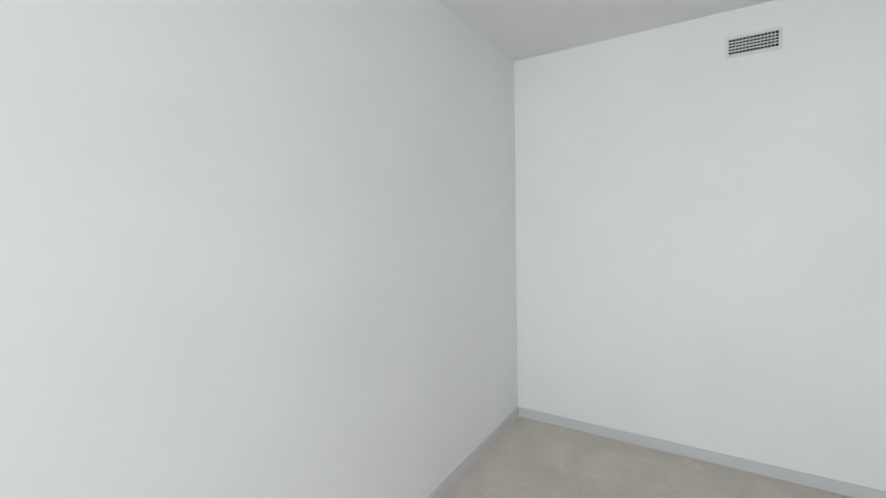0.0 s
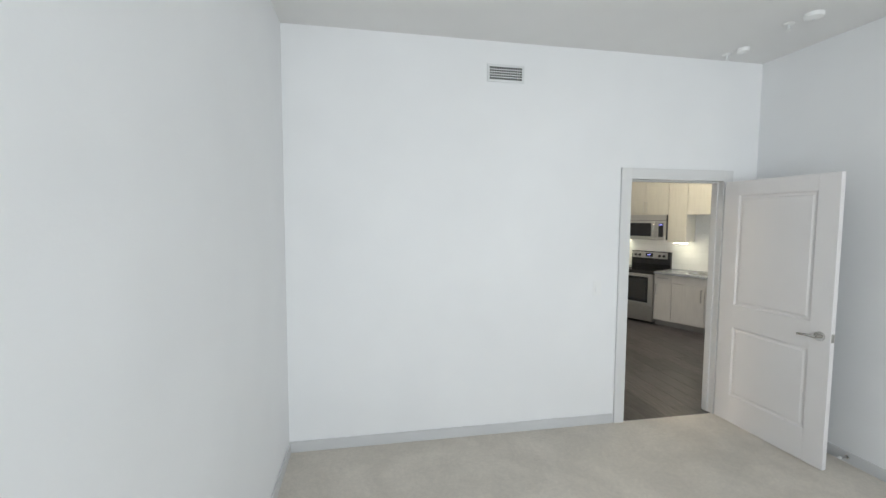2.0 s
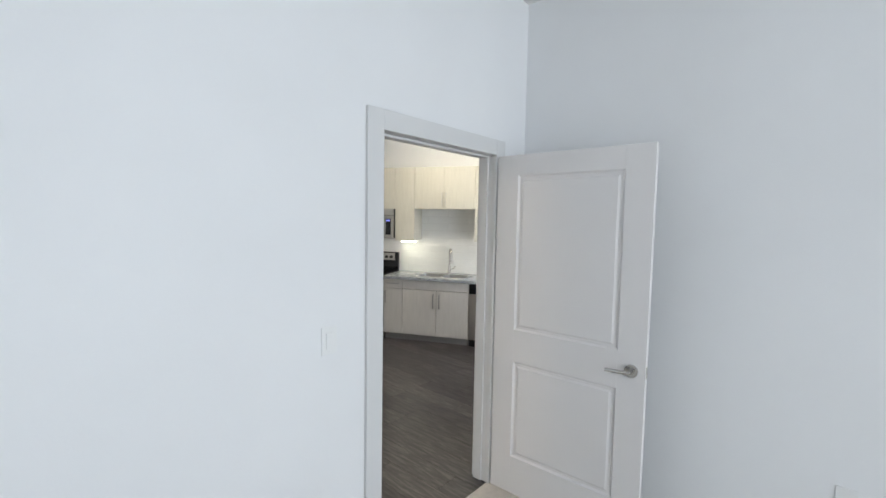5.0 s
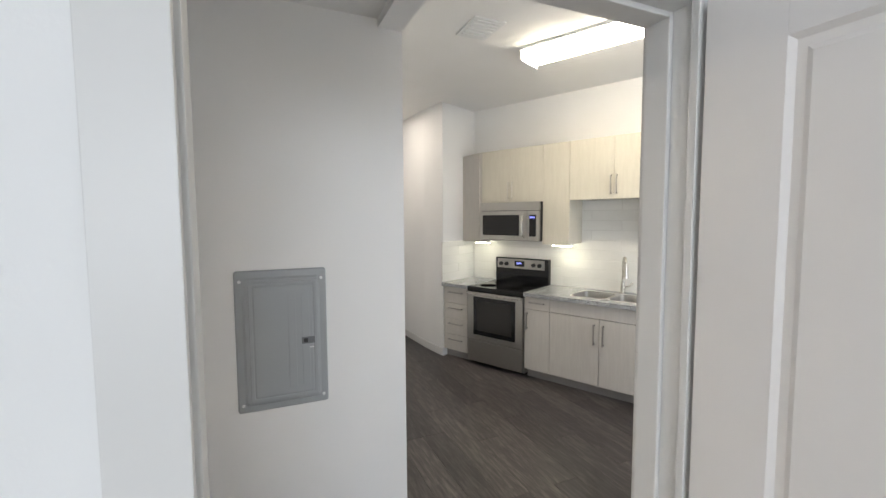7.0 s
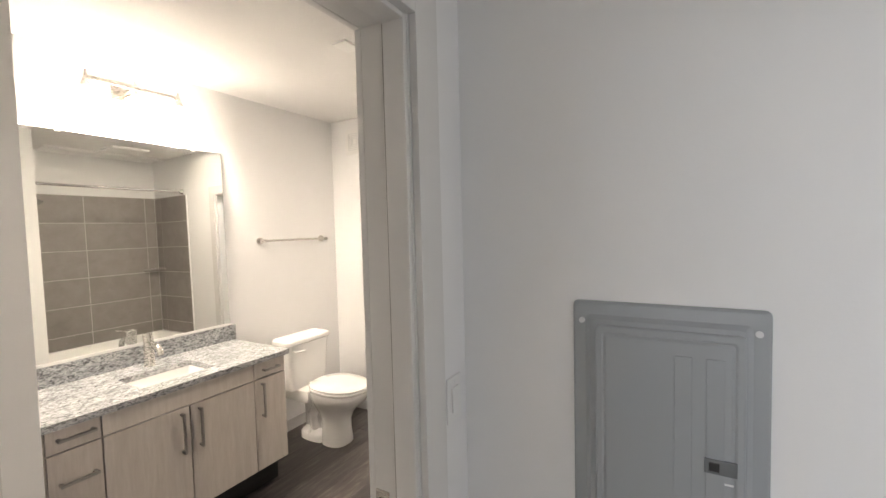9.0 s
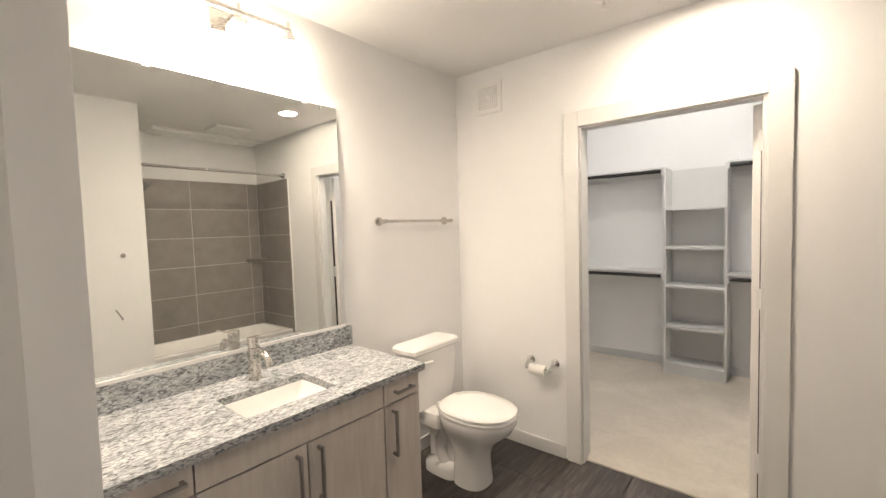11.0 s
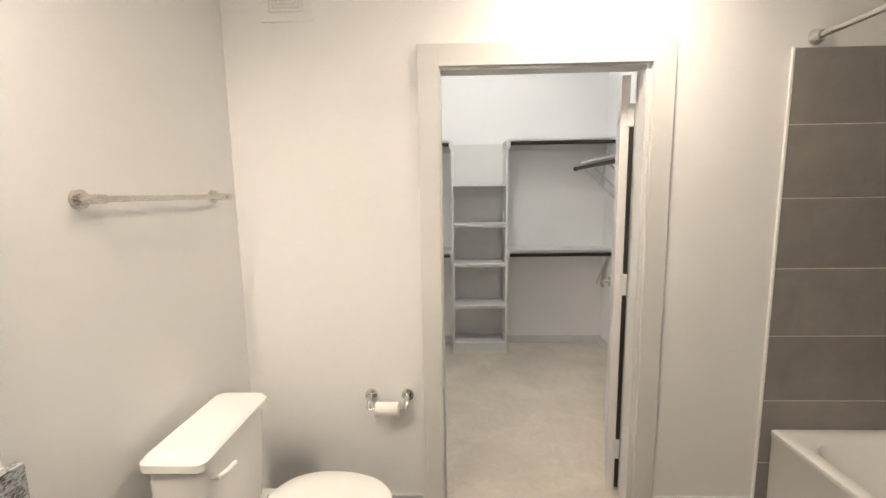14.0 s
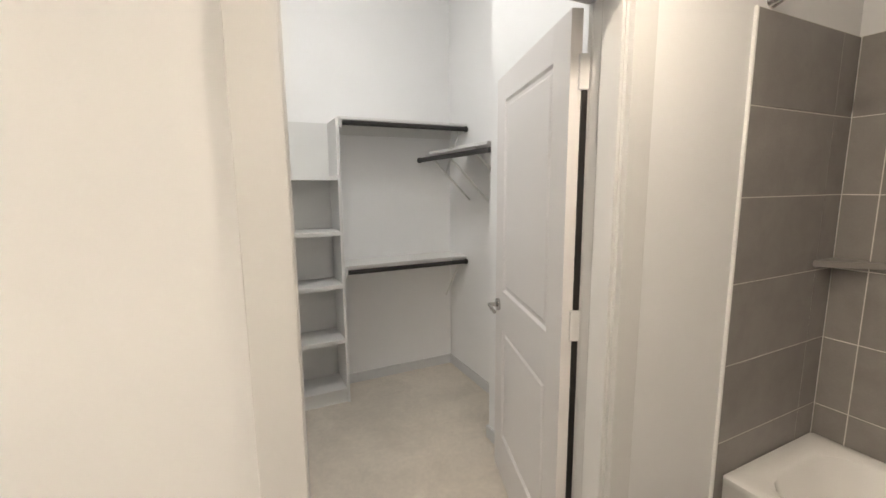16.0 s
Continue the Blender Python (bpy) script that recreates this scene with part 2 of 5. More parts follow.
def box(x0, x1, y0, y1, z0, z1, bevel=0.0):
    return add_box(bmesh.new(), x0, x1, y0, y1, z0, z1, bevel)


def add_rod(bm, p, q, r, seg=16, r2=None):
    p, q = Vector(p), Vector(q)
    m = Matrix.Translation((p + q) / 2) @ (q - p).to_track_quat("Z", "Y").to_matrix().to_4x4()
    bmesh.ops.create_cone(bm, cap_ends=True, segments=seg, radius1=r, radius2=r if r2 is None else r2, depth=(q - p).length, matrix=m)
    return bm


def rod(p, q, r, seg=16, r2=None):
    return add_rod(bmesh.new(), p, q, r, seg, r2)


def add_tube(bm, pts, r, seg=12):
    """A round tube along a line of points, with closed ends."""
    pts = [Vector(p) for p in pts]
    rings, up = [], None
    for i, p in enumerate(pts):
        d = (pts[min(i + 1, len(pts) - 1)] - pts[max(i - 1, 0)]).normalized()
        if up is None:
            up = d.orthogonal().normalized()
        up = (up - d * up.dot(d)).normalized()
        side = d.cross(up)
        rings.append([bm.verts.new(p + r * (math.cos(a) * up + math.sin(a) * side)) for a in (2 * math.pi * k / seg for k in range(seg))])
    for a, b in zip(rings, rings[1:]):
        for k in range(seg):
            bm.faces.new((a[k], a[(k + 1) % seg], b[(k + 1) % seg], b[k]))
    bm.faces.new(rings[0][::-1])
    bm.faces.new(rings[-1])
    return bm


def loft(rings, close=True, first=True):
    """A skin over rings of equally many points."""
    bm = bmesh.new()
    vs = [[bm.verts.new(p) for p in ring] for ring in rings]
    n = len(vs[0])
    for a, b in zip(vs, vs[1:]):
        for k in range(n):
            bm.faces.new((a[k], a[(k + 1) % n], b[(k + 1) % n], b[k]))
    if close:
        if first:
            bm.faces.new(vs[0][::-1])
        bm.faces.new(vs[-1])
    bmesh.ops.recalc_face_normals(bm, faces=bm.faces[:])
    return bm


def arc(c, r, a0, a1, n, plane="xz"):
    out = []
    for k in range(n + 1):
        a = radians(a0 + (a1 - a0) * k / n)
        i, j = r * math.cos(a), r * math.sin(a)
        out.append((c[0] + i, c[1], c[2] + j) if plane == "xz" else (c[0], c[1] + i, c[2] + j) if plane == "yz" else (c[0] + i, c[1] + j, c[2]))
    return out


def mesh_ob(name, bm, mat, smooth=False):
    me = bpy.data.meshes.new(name)
    bmesh.ops.recalc_face_normals(bm, faces=bm.faces[:])
    bm.to_mesh(me)
    bm.free()
    me.materials.append(mat)
    if smooth:
        for p in me.polygons:
            p.use_smooth = True
        me.set_sharp_from_angle(angle=radians(38))
    return new(name, me)


def part(name, bm, mat, parent, label="", smooth=False):
    ob = mesh_ob(name, bm, mat, smooth)
    ob.parent = parent
    return tagged(ob, label)


def structure(name, bm, mat, label="", category="", smooth=False):
    return tagged(mesh_ob(name, bm, mat, smooth), label, category, kind="structure")


def empty(name, m, label="", category="", group="", kind=""):
    ob = new(name)
    ob.empty_display_size = 0.1
    ob.matrix_world = m
    return tagged(ob, label, category, group, kind)


I4 = Matrix.Identity(4)
ORIGIN = {}


def thing(name, origin, label, category, group="", base=I4, kind=""):
    """An Empty at a thing's base; its parts are modelled in the coordinates of base."""
    ob = empty(name, base @ Matrix.Translation(origin), label, category, group, kind)
    ORIGIN[ob] = Matrix.Translation(-Vector(origin))
    return ob


def piece(name, bm, mat, parent, label="", smooth=False):
    ob = part(name, bm, mat, parent, label, smooth)
    if parent in ORIGIN:
        ob.matrix_parent_inverse = ORIGIN[parent]
    return ob


# ---------------------------------------------------------------- plan
WEST, EAST, SOUTH = -2.70, 1.213, -6.10
BED_CEIL, HALL_CEIL, KIT_CEIL, BATH_CEIL, CLOSET_CEIL = 3.05, 2.545, 2.97, 2.55, 3.05
DOOR_A, DOOR_W, HEAD = -0.012, 0.878, 2.05
BATH_W, BATH_N, BATH_E = -2.54, 3.17, 0.52
BATH_DOOR = (0.255, 1.12)
CLOSET_DOOR = (-1.632, -0.752)
PANEL_Y, HALL_W, HALL_END = 1.357, -0.32, 0.722
CLOSET_N, CLOSET_E, JOG_X, JOG_Y = 5.43, -0.14, -0.44, 4.33
CORRIDOR_N = 5.14
K = pose(3.191, 1.556, 0, 0, 0, -64)
NORTH_T = 0.106
TOP = 3.15

# ---------------------------------------------------------------- floors and ceilings
structure("floor_bedroom", box(WEST - 0.1, EAST + 0.1, SOUTH - 0.1, 0.0, -0.06, 0.006), carpet_mat, "beige cut-pile carpet", "carpet")
structure("floor_closet", box(BATH_W - 0.1, 0.4, BATH_N + 0.055, CLOSET_N + 0.1, -0.06, 0.008), carpet_mat, "beige cut-pile carpet", "carpet")
vinyl_floor = structure("floor_vinyl", box(BATH_W - 0.1, 5.0, 0.0, 5.5, -0.08, -0.004), dark_gap, "dark brown vinyl plank floor", "floor")
structure("ceiling_bedroom", box(WEST - 0.1, EAST + 0.1, SOUTH - 0.1, 0.06, BED_CEIL, BED_CEIL + 0.1), ceiling_paint, "white painted ceiling", "ceiling")
structure("ceiling_hall", box(HALL_W - 0.06, 0.62, 0.06, PANEL_Y + 0.05, HALL_CEIL, HALL_CEIL + 0.1), ceiling_paint, "white painted ceiling", "ceiling")
structure("ceiling_kitchen", box(0.66, 5.0, 0.06, 5.5, KIT_CEIL, KIT_CEIL + 0.1), ceiling_paint, "white painted ceiling", "ceiling")
structure("ceiling_bathroom", box(BATH_W - 0.1, BATH_E + 0.05, 0.06, BATH_N + 0.06, BATH_CEIL, BATH_CEIL + 0.1), ceiling_paint, "white painted ceiling", "ceiling")
structure("ceiling_closet", box(BATH_W - 0.1, 0.4, BATH_N + 0.06, CLOSET_N + 0.1, CLOSET_CEIL, CLOSET_CEIL + 0.1), ceiling_paint, "white painted ceiling", "ceiling")
structure("header_beam", box(0.606, HALL_END, NORTH_T, PANEL_Y + 0.05, 2.505, 3.1), wall_paint, "white drywall header over the hall", "header")


# ---------------------------------------------------------------- walls
def wall_x(name, x0, x1, y0, y1, hole=None, z1=TOP, sill=0.0, label="white painted drywall wall"):
    """A wall along x, with one opening (from, to, head)."""
    bm = bmesh.new()
    if hole:
        a, b, h = hole
        add_box(bm, x0, a, y0, y1, 0, z1)
        add_box(bm, b, x1, y0, y1, 0, z1)
        add_box(bm, a, b, y0, y1, h, z1)
        if sill:
            add_box(bm, a, b, y0, y1, 0, sill)
    else:
        add_box(bm, x0, x1, y0, y1, 0, z1)
    return structure(name, bm, wall_paint, label, "wall")


def wall_y(name, x0, x1, y0, y1, hole=None, z1=TOP, label="white painted drywall wall"):
    bm = bmesh.new()
    if hole:
        a, b, h = hole
        add_box(bm, x0, x1, y0, a, 0, z1)
        add_box(bm, x0, x1, b, y1, 0, z1)
        add_box(bm, x0, x1, a, b, h, z1)
    else:
        add_box(bm, x0, x1, y0, y1, 0, z1)
    return structure(name, bm, wall_paint, label, "wall")


wall_y("wall_bedroom_west", WEST - 0.12, WEST, SOUTH, 0.0)
wall_x("wall_bedroom_north", WEST - 0.12, EAST + 0.12, 0.0, NORTH_T, (DOOR_A - 0.02, DOOR_W + 0.02, HEAD + 0.02))
# unseen wall, opened for the added living room window
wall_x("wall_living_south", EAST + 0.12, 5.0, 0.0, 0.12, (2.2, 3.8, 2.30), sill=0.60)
wall_y("wall_bedroom_east", EAST, EAST + 0.12, SOUTH, 0.0)
wall_x("wall_bedroom_south", WEST - 0.12, EAST + 0.12, SOUTH - 0.14, SOUTH, (-2.30, 0.50, 2.70), sill=0.90)
wall_y("wall_hall_west", HALL_W - 0.13, HALL_W, NORTH_T, PANEL_Y, (BATH_DOOR[0] - 0.02, BATH_DOOR[1] + 0.02, HEAD + 0.02))
wall_x("wall_hall_north", HALL_W - 0.13, HALL_END, PANEL_Y, PANEL_Y + 0.10)
wall_y("wall_bath_wing", HALL_W - 0.13, HALL_W, PANEL_Y + 0.10, 1.66)
wall_x("wall_tub_south", HALL_W - 0.13, BATH_E, 1.66, 1.765)
wall_y("wall_bath_east", BATH_E, HALL_END, PANEL_Y + 0.10, 5.5)
wall_x("wall_bath_north", BATH_W - 0.12, BATH_E, BATH_N, BATH_N + 0.12, (CLOSET_DOOR[0] - 0.02, CLOSET_DOOR[1] + 0.02, HEAD + 0.02))
wall_y("wall_bath_west", BATH_W - 0.12, BATH_W, 0.93, BATH_N)
wall_x("wall_vanity_return", BATH_W - 0.12, -1.98, 0.83, 0.926)
wall_y("wall_linen", -1.98, -1.88, NORTH_T, 0.926, (0.17, 0.723, HEAD + 0.005))
wall_y("wall_closet_west", BATH_W - 0.12, BATH_W, BATH_N + 0.12, CLOSET_N)
wall_x("wall_closet_north", BATH_W - 0.12, 0.1, CLOSET_N, CLOSET_N + 0.12)
wall_y("wall_closet_east", CLOSET_E, CLOSET_E + 0.12, BATH_N + 0.12, CLOSET_N)
wall_y("wall_closet_chase", JOG_X, CLOSET_E, BATH_N + 0.12, JOG_Y)


def prism(points, z0, z1):
    return loft([[(x, y, z0) for x, y in points], [(x, y, z1) for x, y in points]])


wk = structure("wall_kitchen_back", box(-2.75, 2.1, 0.62, 0.74, 0, TOP), wall_paint, "white painted drywall wall", "wall")
wk.matrix_world = K
structure("wall_kitchen_column", prism([(2.042, 3.918), (1.972, 4.33), (1.905, 5.14), (1.90, 5.26), (3.0, 5.26), (2.95, 4.7), (2.60, 4.186)], 0, TOP), wall_paint,
          "white angled drywall column beside the kitchen", "wall")
wall_x("wall_corridor_end", HALL_END, 1.90, CORRIDOR_N, CORRIDOR_N + 0.12, (0.94, 1.81, 2.36))


# ---------------------------------------------------------------- baseboards, jambs and casings
def baseboard(x0, x1, y0, y1, h=0.085):
    structure("baseboard", box(x0, x1, y0, y1, 0.0, h, 0.003), base_paint, "pale grey painted baseboard", "baseboard")


T = 0.013
baseboard(WEST, WEST + T, SOUTH, 0.0)
baseboard(WEST + T, -0.102, -T, 0.0)
baseboard(DOOR_W + 0.09, EAST - T, -T, 0.0)
baseboard(EAST - T, EAST, SOUTH, 0.0)
baseboard(HALL_W + 0.0, HALL_END, PANEL_Y - T, PANEL_Y)
baseboard(HALL_END, HALL_END + T, PANEL_Y - T, CORRIDOR_N)
baseboard(HALL_W, HALL_W + T, BATH_DOOR[1] + 0.102, PANEL_Y - T)
baseboard(BATH_W, BATH_W + T, 2.15, BATH_N - T)
baseboard(BATH_W, CLOSET_DOOR[0] - 0.102, BATH_N - T, BATH_N)
baseboard(CLOSET_DOOR[1] + 0.102, -0.185, BATH_N - T, BATH_N)
baseboard(BATH_W, -1.62, CLOSET_N - T, CLOSET_N, 0.085)
baseboard(-1.08, CLOSET_E - T, CLOSET_N - T, CLOSET_N, 0.085)
baseboard(CLOSET_E - T, CLOSET_E, JOG_Y + T, CLOSET_N, 0.085)
baseboard(JOG_X - T, JOG_X, BATH_N + 0.14, JOG_Y + T, 0.085)
baseboard(JOG_X, CLOSET_E - T, JOG_Y, JOG_Y + T, 0.085)
baseboard(BATH_W, BATH_W + T, BATH_N + 0.14, CLOSET_N - T, 0.085)


def board_along(p, q, out, h=0.085):
    """A baseboard from p to q on the side of out."""
    p, q, out = Vector((*p, 0)), Vector((*q, 0)), Vector((*out, 0)).normalized() * T
    structure("baseboard", loft([[p, q, q + out, p + out], [v + Vector((0, 0, h)) for v in (p, q, q + out, p + out)]]), trim_paint,
              "pale grey painted baseboard", "baseboard")


board_along((2.038, 3.924), (1.972, 4.33), (-0.98, -0.16))
board_along((1.972, 4.33), (1.905, 5.14), (-1, -0.08))


def casing_set(name, a, b, face, axis, sign, h=HEAD):
    """Flat casing round an opening from a to b on the wall face; sign: the way it stands proud."""
    w = 0.090
    lo, hi = (face, face + 0.018 * sign) if sign > 0 else (face - 0.018, face)
    mid = ((a + b) / 2, (lo + hi) / 2, 0) if axis == "x" else ((lo + hi) / 2, (a + b) / 2, 0)
    c = thing(name, mid, "pale grey painted flat door casing", "door casing", kind="structure")
    for x0, x1, z0, z1 in ((a - w, a, 0.0, h + w), (b, b + w, 0.0, h + w), (a, b, h, h + w)):
        q = (x0, x1, lo, hi) if axis == "x" else (lo, hi, x0, x1)
        piece("casing_board", box(*q, z0, z1, 0.002), trim_paint, c)


def jamb_set(name, a, b, lo, hi, s0, s1, axis, h=HEAD, sealed=True):
    """Rebated jamb boards lining an opening from a to b, with a raised stop from s0 to s1 and, where sealed, a dark seal along its step."""
    j, e, g = 0.02, 0.012, 0.004
    mid = ((a + b) / 2, (lo + hi) / 2, 0) if axis == "x" else ((lo + hi) / 2, (a + b) / 2, 0)
    jamb = thing(name, mid, "pale grey painted rebated door jamb", "door jamb", kind="structure")
    g0, g1 = (s0 - g, s0) if s0 - lo > hi - s1 else (s1, s1 + g)

    def strip(kind, x0, x1, y0, y1, z0, z1, mat, bevel, label=""):
        c = (x0, x1, y0, y1) if axis == "x" else (y0, y1, x0, x1)
        piece(kind, box(*c, z0, z1, bevel), mat, jamb, label)

    for x0, x1, z0, z1 in ((a - j, a, 0, h + j), (b, b + j, 0, h + j), (a, b, h, h + j)):
        strip("jamb_board", x0, x1, lo + 0.001, hi - 0.001, z0, z1, trim_paint, 0.0015)
    for x0, x1, z0, z1 in ((a, a + e, 0, h), (b - e, b, 0, h), (a + e, b - e, h - e, h)):
        strip("stop_bead", x0, x1, s0, s1, z0, z1, trim_paint, 0.003)
    q = e * 0.6
    if not sealed:
        return jamb
    for x0, x1, z0, z1 in ((a, a + q, 0.004, h), (b - q, b, 0.004, h), (a + q, b - q, h - q, h)):
        strip("seal", x0, x1, g0, g1, z0, z1, seal_brown, 0.0, "dark rubber door seal")
    return jamb


casing_set("casing_bedroom", -0.002, DOOR_W - 0.008, 0.0, "x", -1)
casing_set("casing_hall", DOOR_A - 0.006, DOOR_W + 0.006, NORTH_T, "x", 1)
jamb_set("jamb_bedroom", DOOR_A, DOOR_W, 0.0, NORTH_T, 0.044, NORTH_T - 0.003, "x", sealed=False)
casing_set("casing_bath_hall", BATH_DOOR[0] - 0.006, BATH_DOOR[1] + 0.006, HALL_W, "y", 1)
casing_set("casing_bath", *BATH_DOOR, HALL_W - 0.13, "y", -1)
jamb_bath = jamb_set("jamb_bath", *BATH_DOOR, HALL_W - 0.13, HALL_W, -0.380, HALL_W - 0.003, "y")
casing_set("casing_closet_bath", CLOSET_DOOR[0] + 0.004, CLOSET_DOOR[1] + 0.010, BATH_N, "x", -1)
casing_set("casing_closet", *CLOSET_DOOR, BATH_N + 0.12, "x", 1)
jamb_set("jamb_closet", *CLOSET_DOOR, BATH_N, BATH_N + 0.12, BATH_N + 0.003, BATH_N + 0.074, "x")
casing_set("casing_entry", 0.96, 1.79, CORRIDOR_N, "x", -1, 2.34)
jamb_set("jamb_entry", 0.96, 1.79, CORRIDOR_N, CORRIDOR_N + 0.12, CORRIDOR_N + 0.044, CORRIDOR_N + 0.117, "x", 2.34, False)

strike = thing("strike_plate", (-0.43, BATH_DOOR[1] - 0.001, 0.94), "brushed nickel strike plate on a door jamb", "strike plate")
piece("plate", box(-0.447, -0.408, BATH_DOOR[1] - 0.003, BATH_DOOR[1], 0.90, 0.965, 0.001), nickel, strike)
# no hole is cut: a near-black patch carries its shade
piece("latch_hole", box(-0.437, -0.419, BATH_DOOR[1] - 0.004, BATH_DOOR[1] - 0.001, 0.918, 0.947), dark_gap, strike, "dark patch painting the shade of the latch hole")


# ---------------------------------------------------------------- doors
def door_leaf_mesh(w, h, t):
    """Moulded two-panel leaf: x from 0 (hinge) to w, y from 0 to t."""
    bm = bmesh.new()
    s = 0.135
    rails = (0.0, 0.228, 0.812, 1.003, h - 0.115, h)
    for x0, x1 in ((0, s), (w - s, w)):
        add_box(bm, x0, x1, 0, t, 0, h, 0.0015)
    for z0, z1 in ((rails[0], rails[1]), (rails[2], rails[3]), (rails[4], rails[5])):
        add_box(bm, s, w - s, 0, t, z0, z1)
    for z0, z1 in ((rails[1], rails[2]), (rails[3], rails[4])):
        x0, x1 = s, w - s
        for face, deep, up in ((0.0, 0.009, 0.003), (t, t - 0.009, t - 0.003)):
            steps = ((0.0, face), (0.010, deep), (0.024, deep), (0.034, up))
            rings = [[bm.verts.new((x, y, z)) for x, z in ((x0 + d, z0 + d), (x1 - d, z0 + d), (x1 - d, z1 - d), (x0 + d, z1 - d))] for d, y in steps]
            for a, b in zip(rings, rings[1:]):
                for k in range(4):
                    bm.faces.new((a[k], a[(k + 1) % 4], b[(k + 1) % 4], b[k]))
            bm.faces.new(rings[-1])
    return bm


def lever_parts(parent, x, z, t, way):
    """Round rose and lever on both faces of a leaf; way: +1 lever points to rising x."""
    for face, sg in ((0.0, -1), (t, 1)):
        h = piece("lever_handle", rod((x, face, z), (x, face + sg * 0.012, z), 0.032, 24), lever_metal, parent, "brushed nickel lever handle", True)
        piece("spindle", rod((x, face + sg * 0.010, z), (x, face + sg * 0.052, z), 0.011, 14), lever_metal, h, smooth=True)
        bm = add_tube(bmesh.new(), [(x - way * 0.008, face + sg * 0.05, z), (x + way * 0.03, face + sg * 0.054, z), (x + way * 0.075, face + sg * 0.055, z - 0.002),
                                    (x + way * 0.112, face + sg * 0.05, z - 0.006)], 0.0085, 10)
        piece("lever", bm, lever_metal, h, smooth=True)


def door(name, m, w, h, label, way, hinges=True):
    d = empty(name, m, label, "door")
    t = 0.036
    part("leaf", door_leaf_mesh(w, h, t), door_paint, d)
    lever_parts(d, w - 0.065 if way < 0 else 0.065, 0.917, t, way)
    part("latch_plate", box(w - 0.0005, w + 0.0015, 0.006, 0.030, 0.887, 0.945), nickel, d, "brushed nickel latch plate")
    if hinges:
        for z in (0.18, 1.02, 1.80):
            part("hinge", box(-0.010, 0.006, -0.020, 0.010, z, z + 0.10, 0.002), trim_paint, d, "painted hinge leaf and knuckle")
        # dark strips added between the hinges paint the shade seen through the gap
        for z0, z1 in ((0.02, 0.178), (0.282, 1.018), (1.122, 1.798)):
            part("edge_gasket", box(-0.004, 0.004, -0.019, -0.0005, z0, z1), rod_black, d, "added dark brown strip that paints the shade in the hinge gap")
    return d


bedroom_door = door("bedroom_door", pose(0.873, -0.030, 0.012, 0, 0, -87.5), 0.862, 2.026, "open off-white two-panel moulded door with a nickel lever", -1, False)
door("closet_door", pose(CLOSET_DOOR[1] - 0.022, BATH_N + 0.135, 0.012, 0, 0, 71.0), 0.862, 2.026, "open off-white two-panel moulded closet door with a nickel lever", -1)
door("bathroom_door", pose(HALL_W - 0.15, BATH_DOOR[0] + 0.01, 0.012, 0, 0, 177), 0.84, 2.026, "open off-white two-panel moulded bathroom door", -1)

entry = door("entry_door", pose(0.968, CORRIDOR_N + 0.006, 0.010, 0, 0, 0), 0.814, 2.322, "closed off-white two-panel apartment entry door with a deadbolt", -1, False)
bolt = part("deadbolt", rod((0.749, 0, 1.17), (0.749, -0.014, 1.17), 0.030, 24), lever_metal, entry, "round nickel deadbolt", True)
part("thumb_turn", box(0.744, 0.754, -0.032, -0.013, 1.150, 1.190, 0.002), lever_metal, bolt)

# narrow closed linen door, in the wall beside the vanity
lin = empty("linen_door", pose(-1.885, 0.180, 0.010, 0, 0, 90), "closed off-white narrow linen closet door with a nickel lever", "door")
part("leaf", box(0.0, 0.538, 0.0, 0.036, 0, 2.03, 0.002), door_paint, lin)
lever_parts(lin, 0.538 - 0.055, 0.95, 0.036, -1)
part("latch_plate", box(0.5375, 0.541, -0.003, 0.012, 0.93, 0.985), nickel, lin, "dark nickel latch plate")
casing_linen = thing("casing_linen", (-1.872, 0.45, 0), "pale grey painted flat door casing", "door casing", kind="structure")
for y0, y1, z0, z1 in ((0.723, 0.812, 0, HEAD + 0.09), (0.14, 0.723, HEAD + 0.002, HEAD + 0.09)):
    piece("casing_board", box(-1.88, -1.864, y0, y1, z0, z1, 0.002), trim_paint, casing_linen)

# ---------------------------------------------------------------- bedroom
def window(name, x0, x1, z0, z1, y, inward, label):
    """A two-sash window in a wall along x: bars, panes and a sill; y: the outer face's middle, inward: the way into the room."""
    win = thing(name, ((x0 + x1) / 2, y, z0), label, "window", kind="structure")
    mid, e = (x0 + x1) / 2, 0.06
    for a, b, c, d in ((x0, x0 + e, z0, z1), (x1 - e, x1, z0, z1), (x0 + e, x1 - e, z0, z0 + e), (x0 + e, x1 - e, z1 - e, z1), (mid - e / 2, mid + e / 2, z0 + e, z1 - e)):
        piece("window_bar", box(a, b, y - 0.03, y + 0.03, c, d, 0.003), shelf_paint, win)
    for a, b in ((x0 + e, mid - e / 2), (mid + e / 2, x1 - e)):
        pane = piece("pane", box(a, b, y - 0.003, y + 0.003, z0 + e, z1 - e), pane_glass, win)
        pane.visible_shadow = False
    lo, hi = sorted((y + inward * 0.03, y + inward * 0.13))
    piece("window_sill", box(x0 - 0.02, x1 + 0.02, lo, hi, z0 - 0.024, z0 - 0.002, 0.004), shelf_paint, win)


window("window_1", -2.30, 0.50, 0.90, 2.70, SOUTH - 0.09, 1, "white framed bedroom window with two sashes")
# the second window is out of view, added round the fill lamp
window("unseen_window", 2.2, 3.8, 0.60, 2.30, 0.045, 1, "unseen white framed living room window, added for the fill lamp")


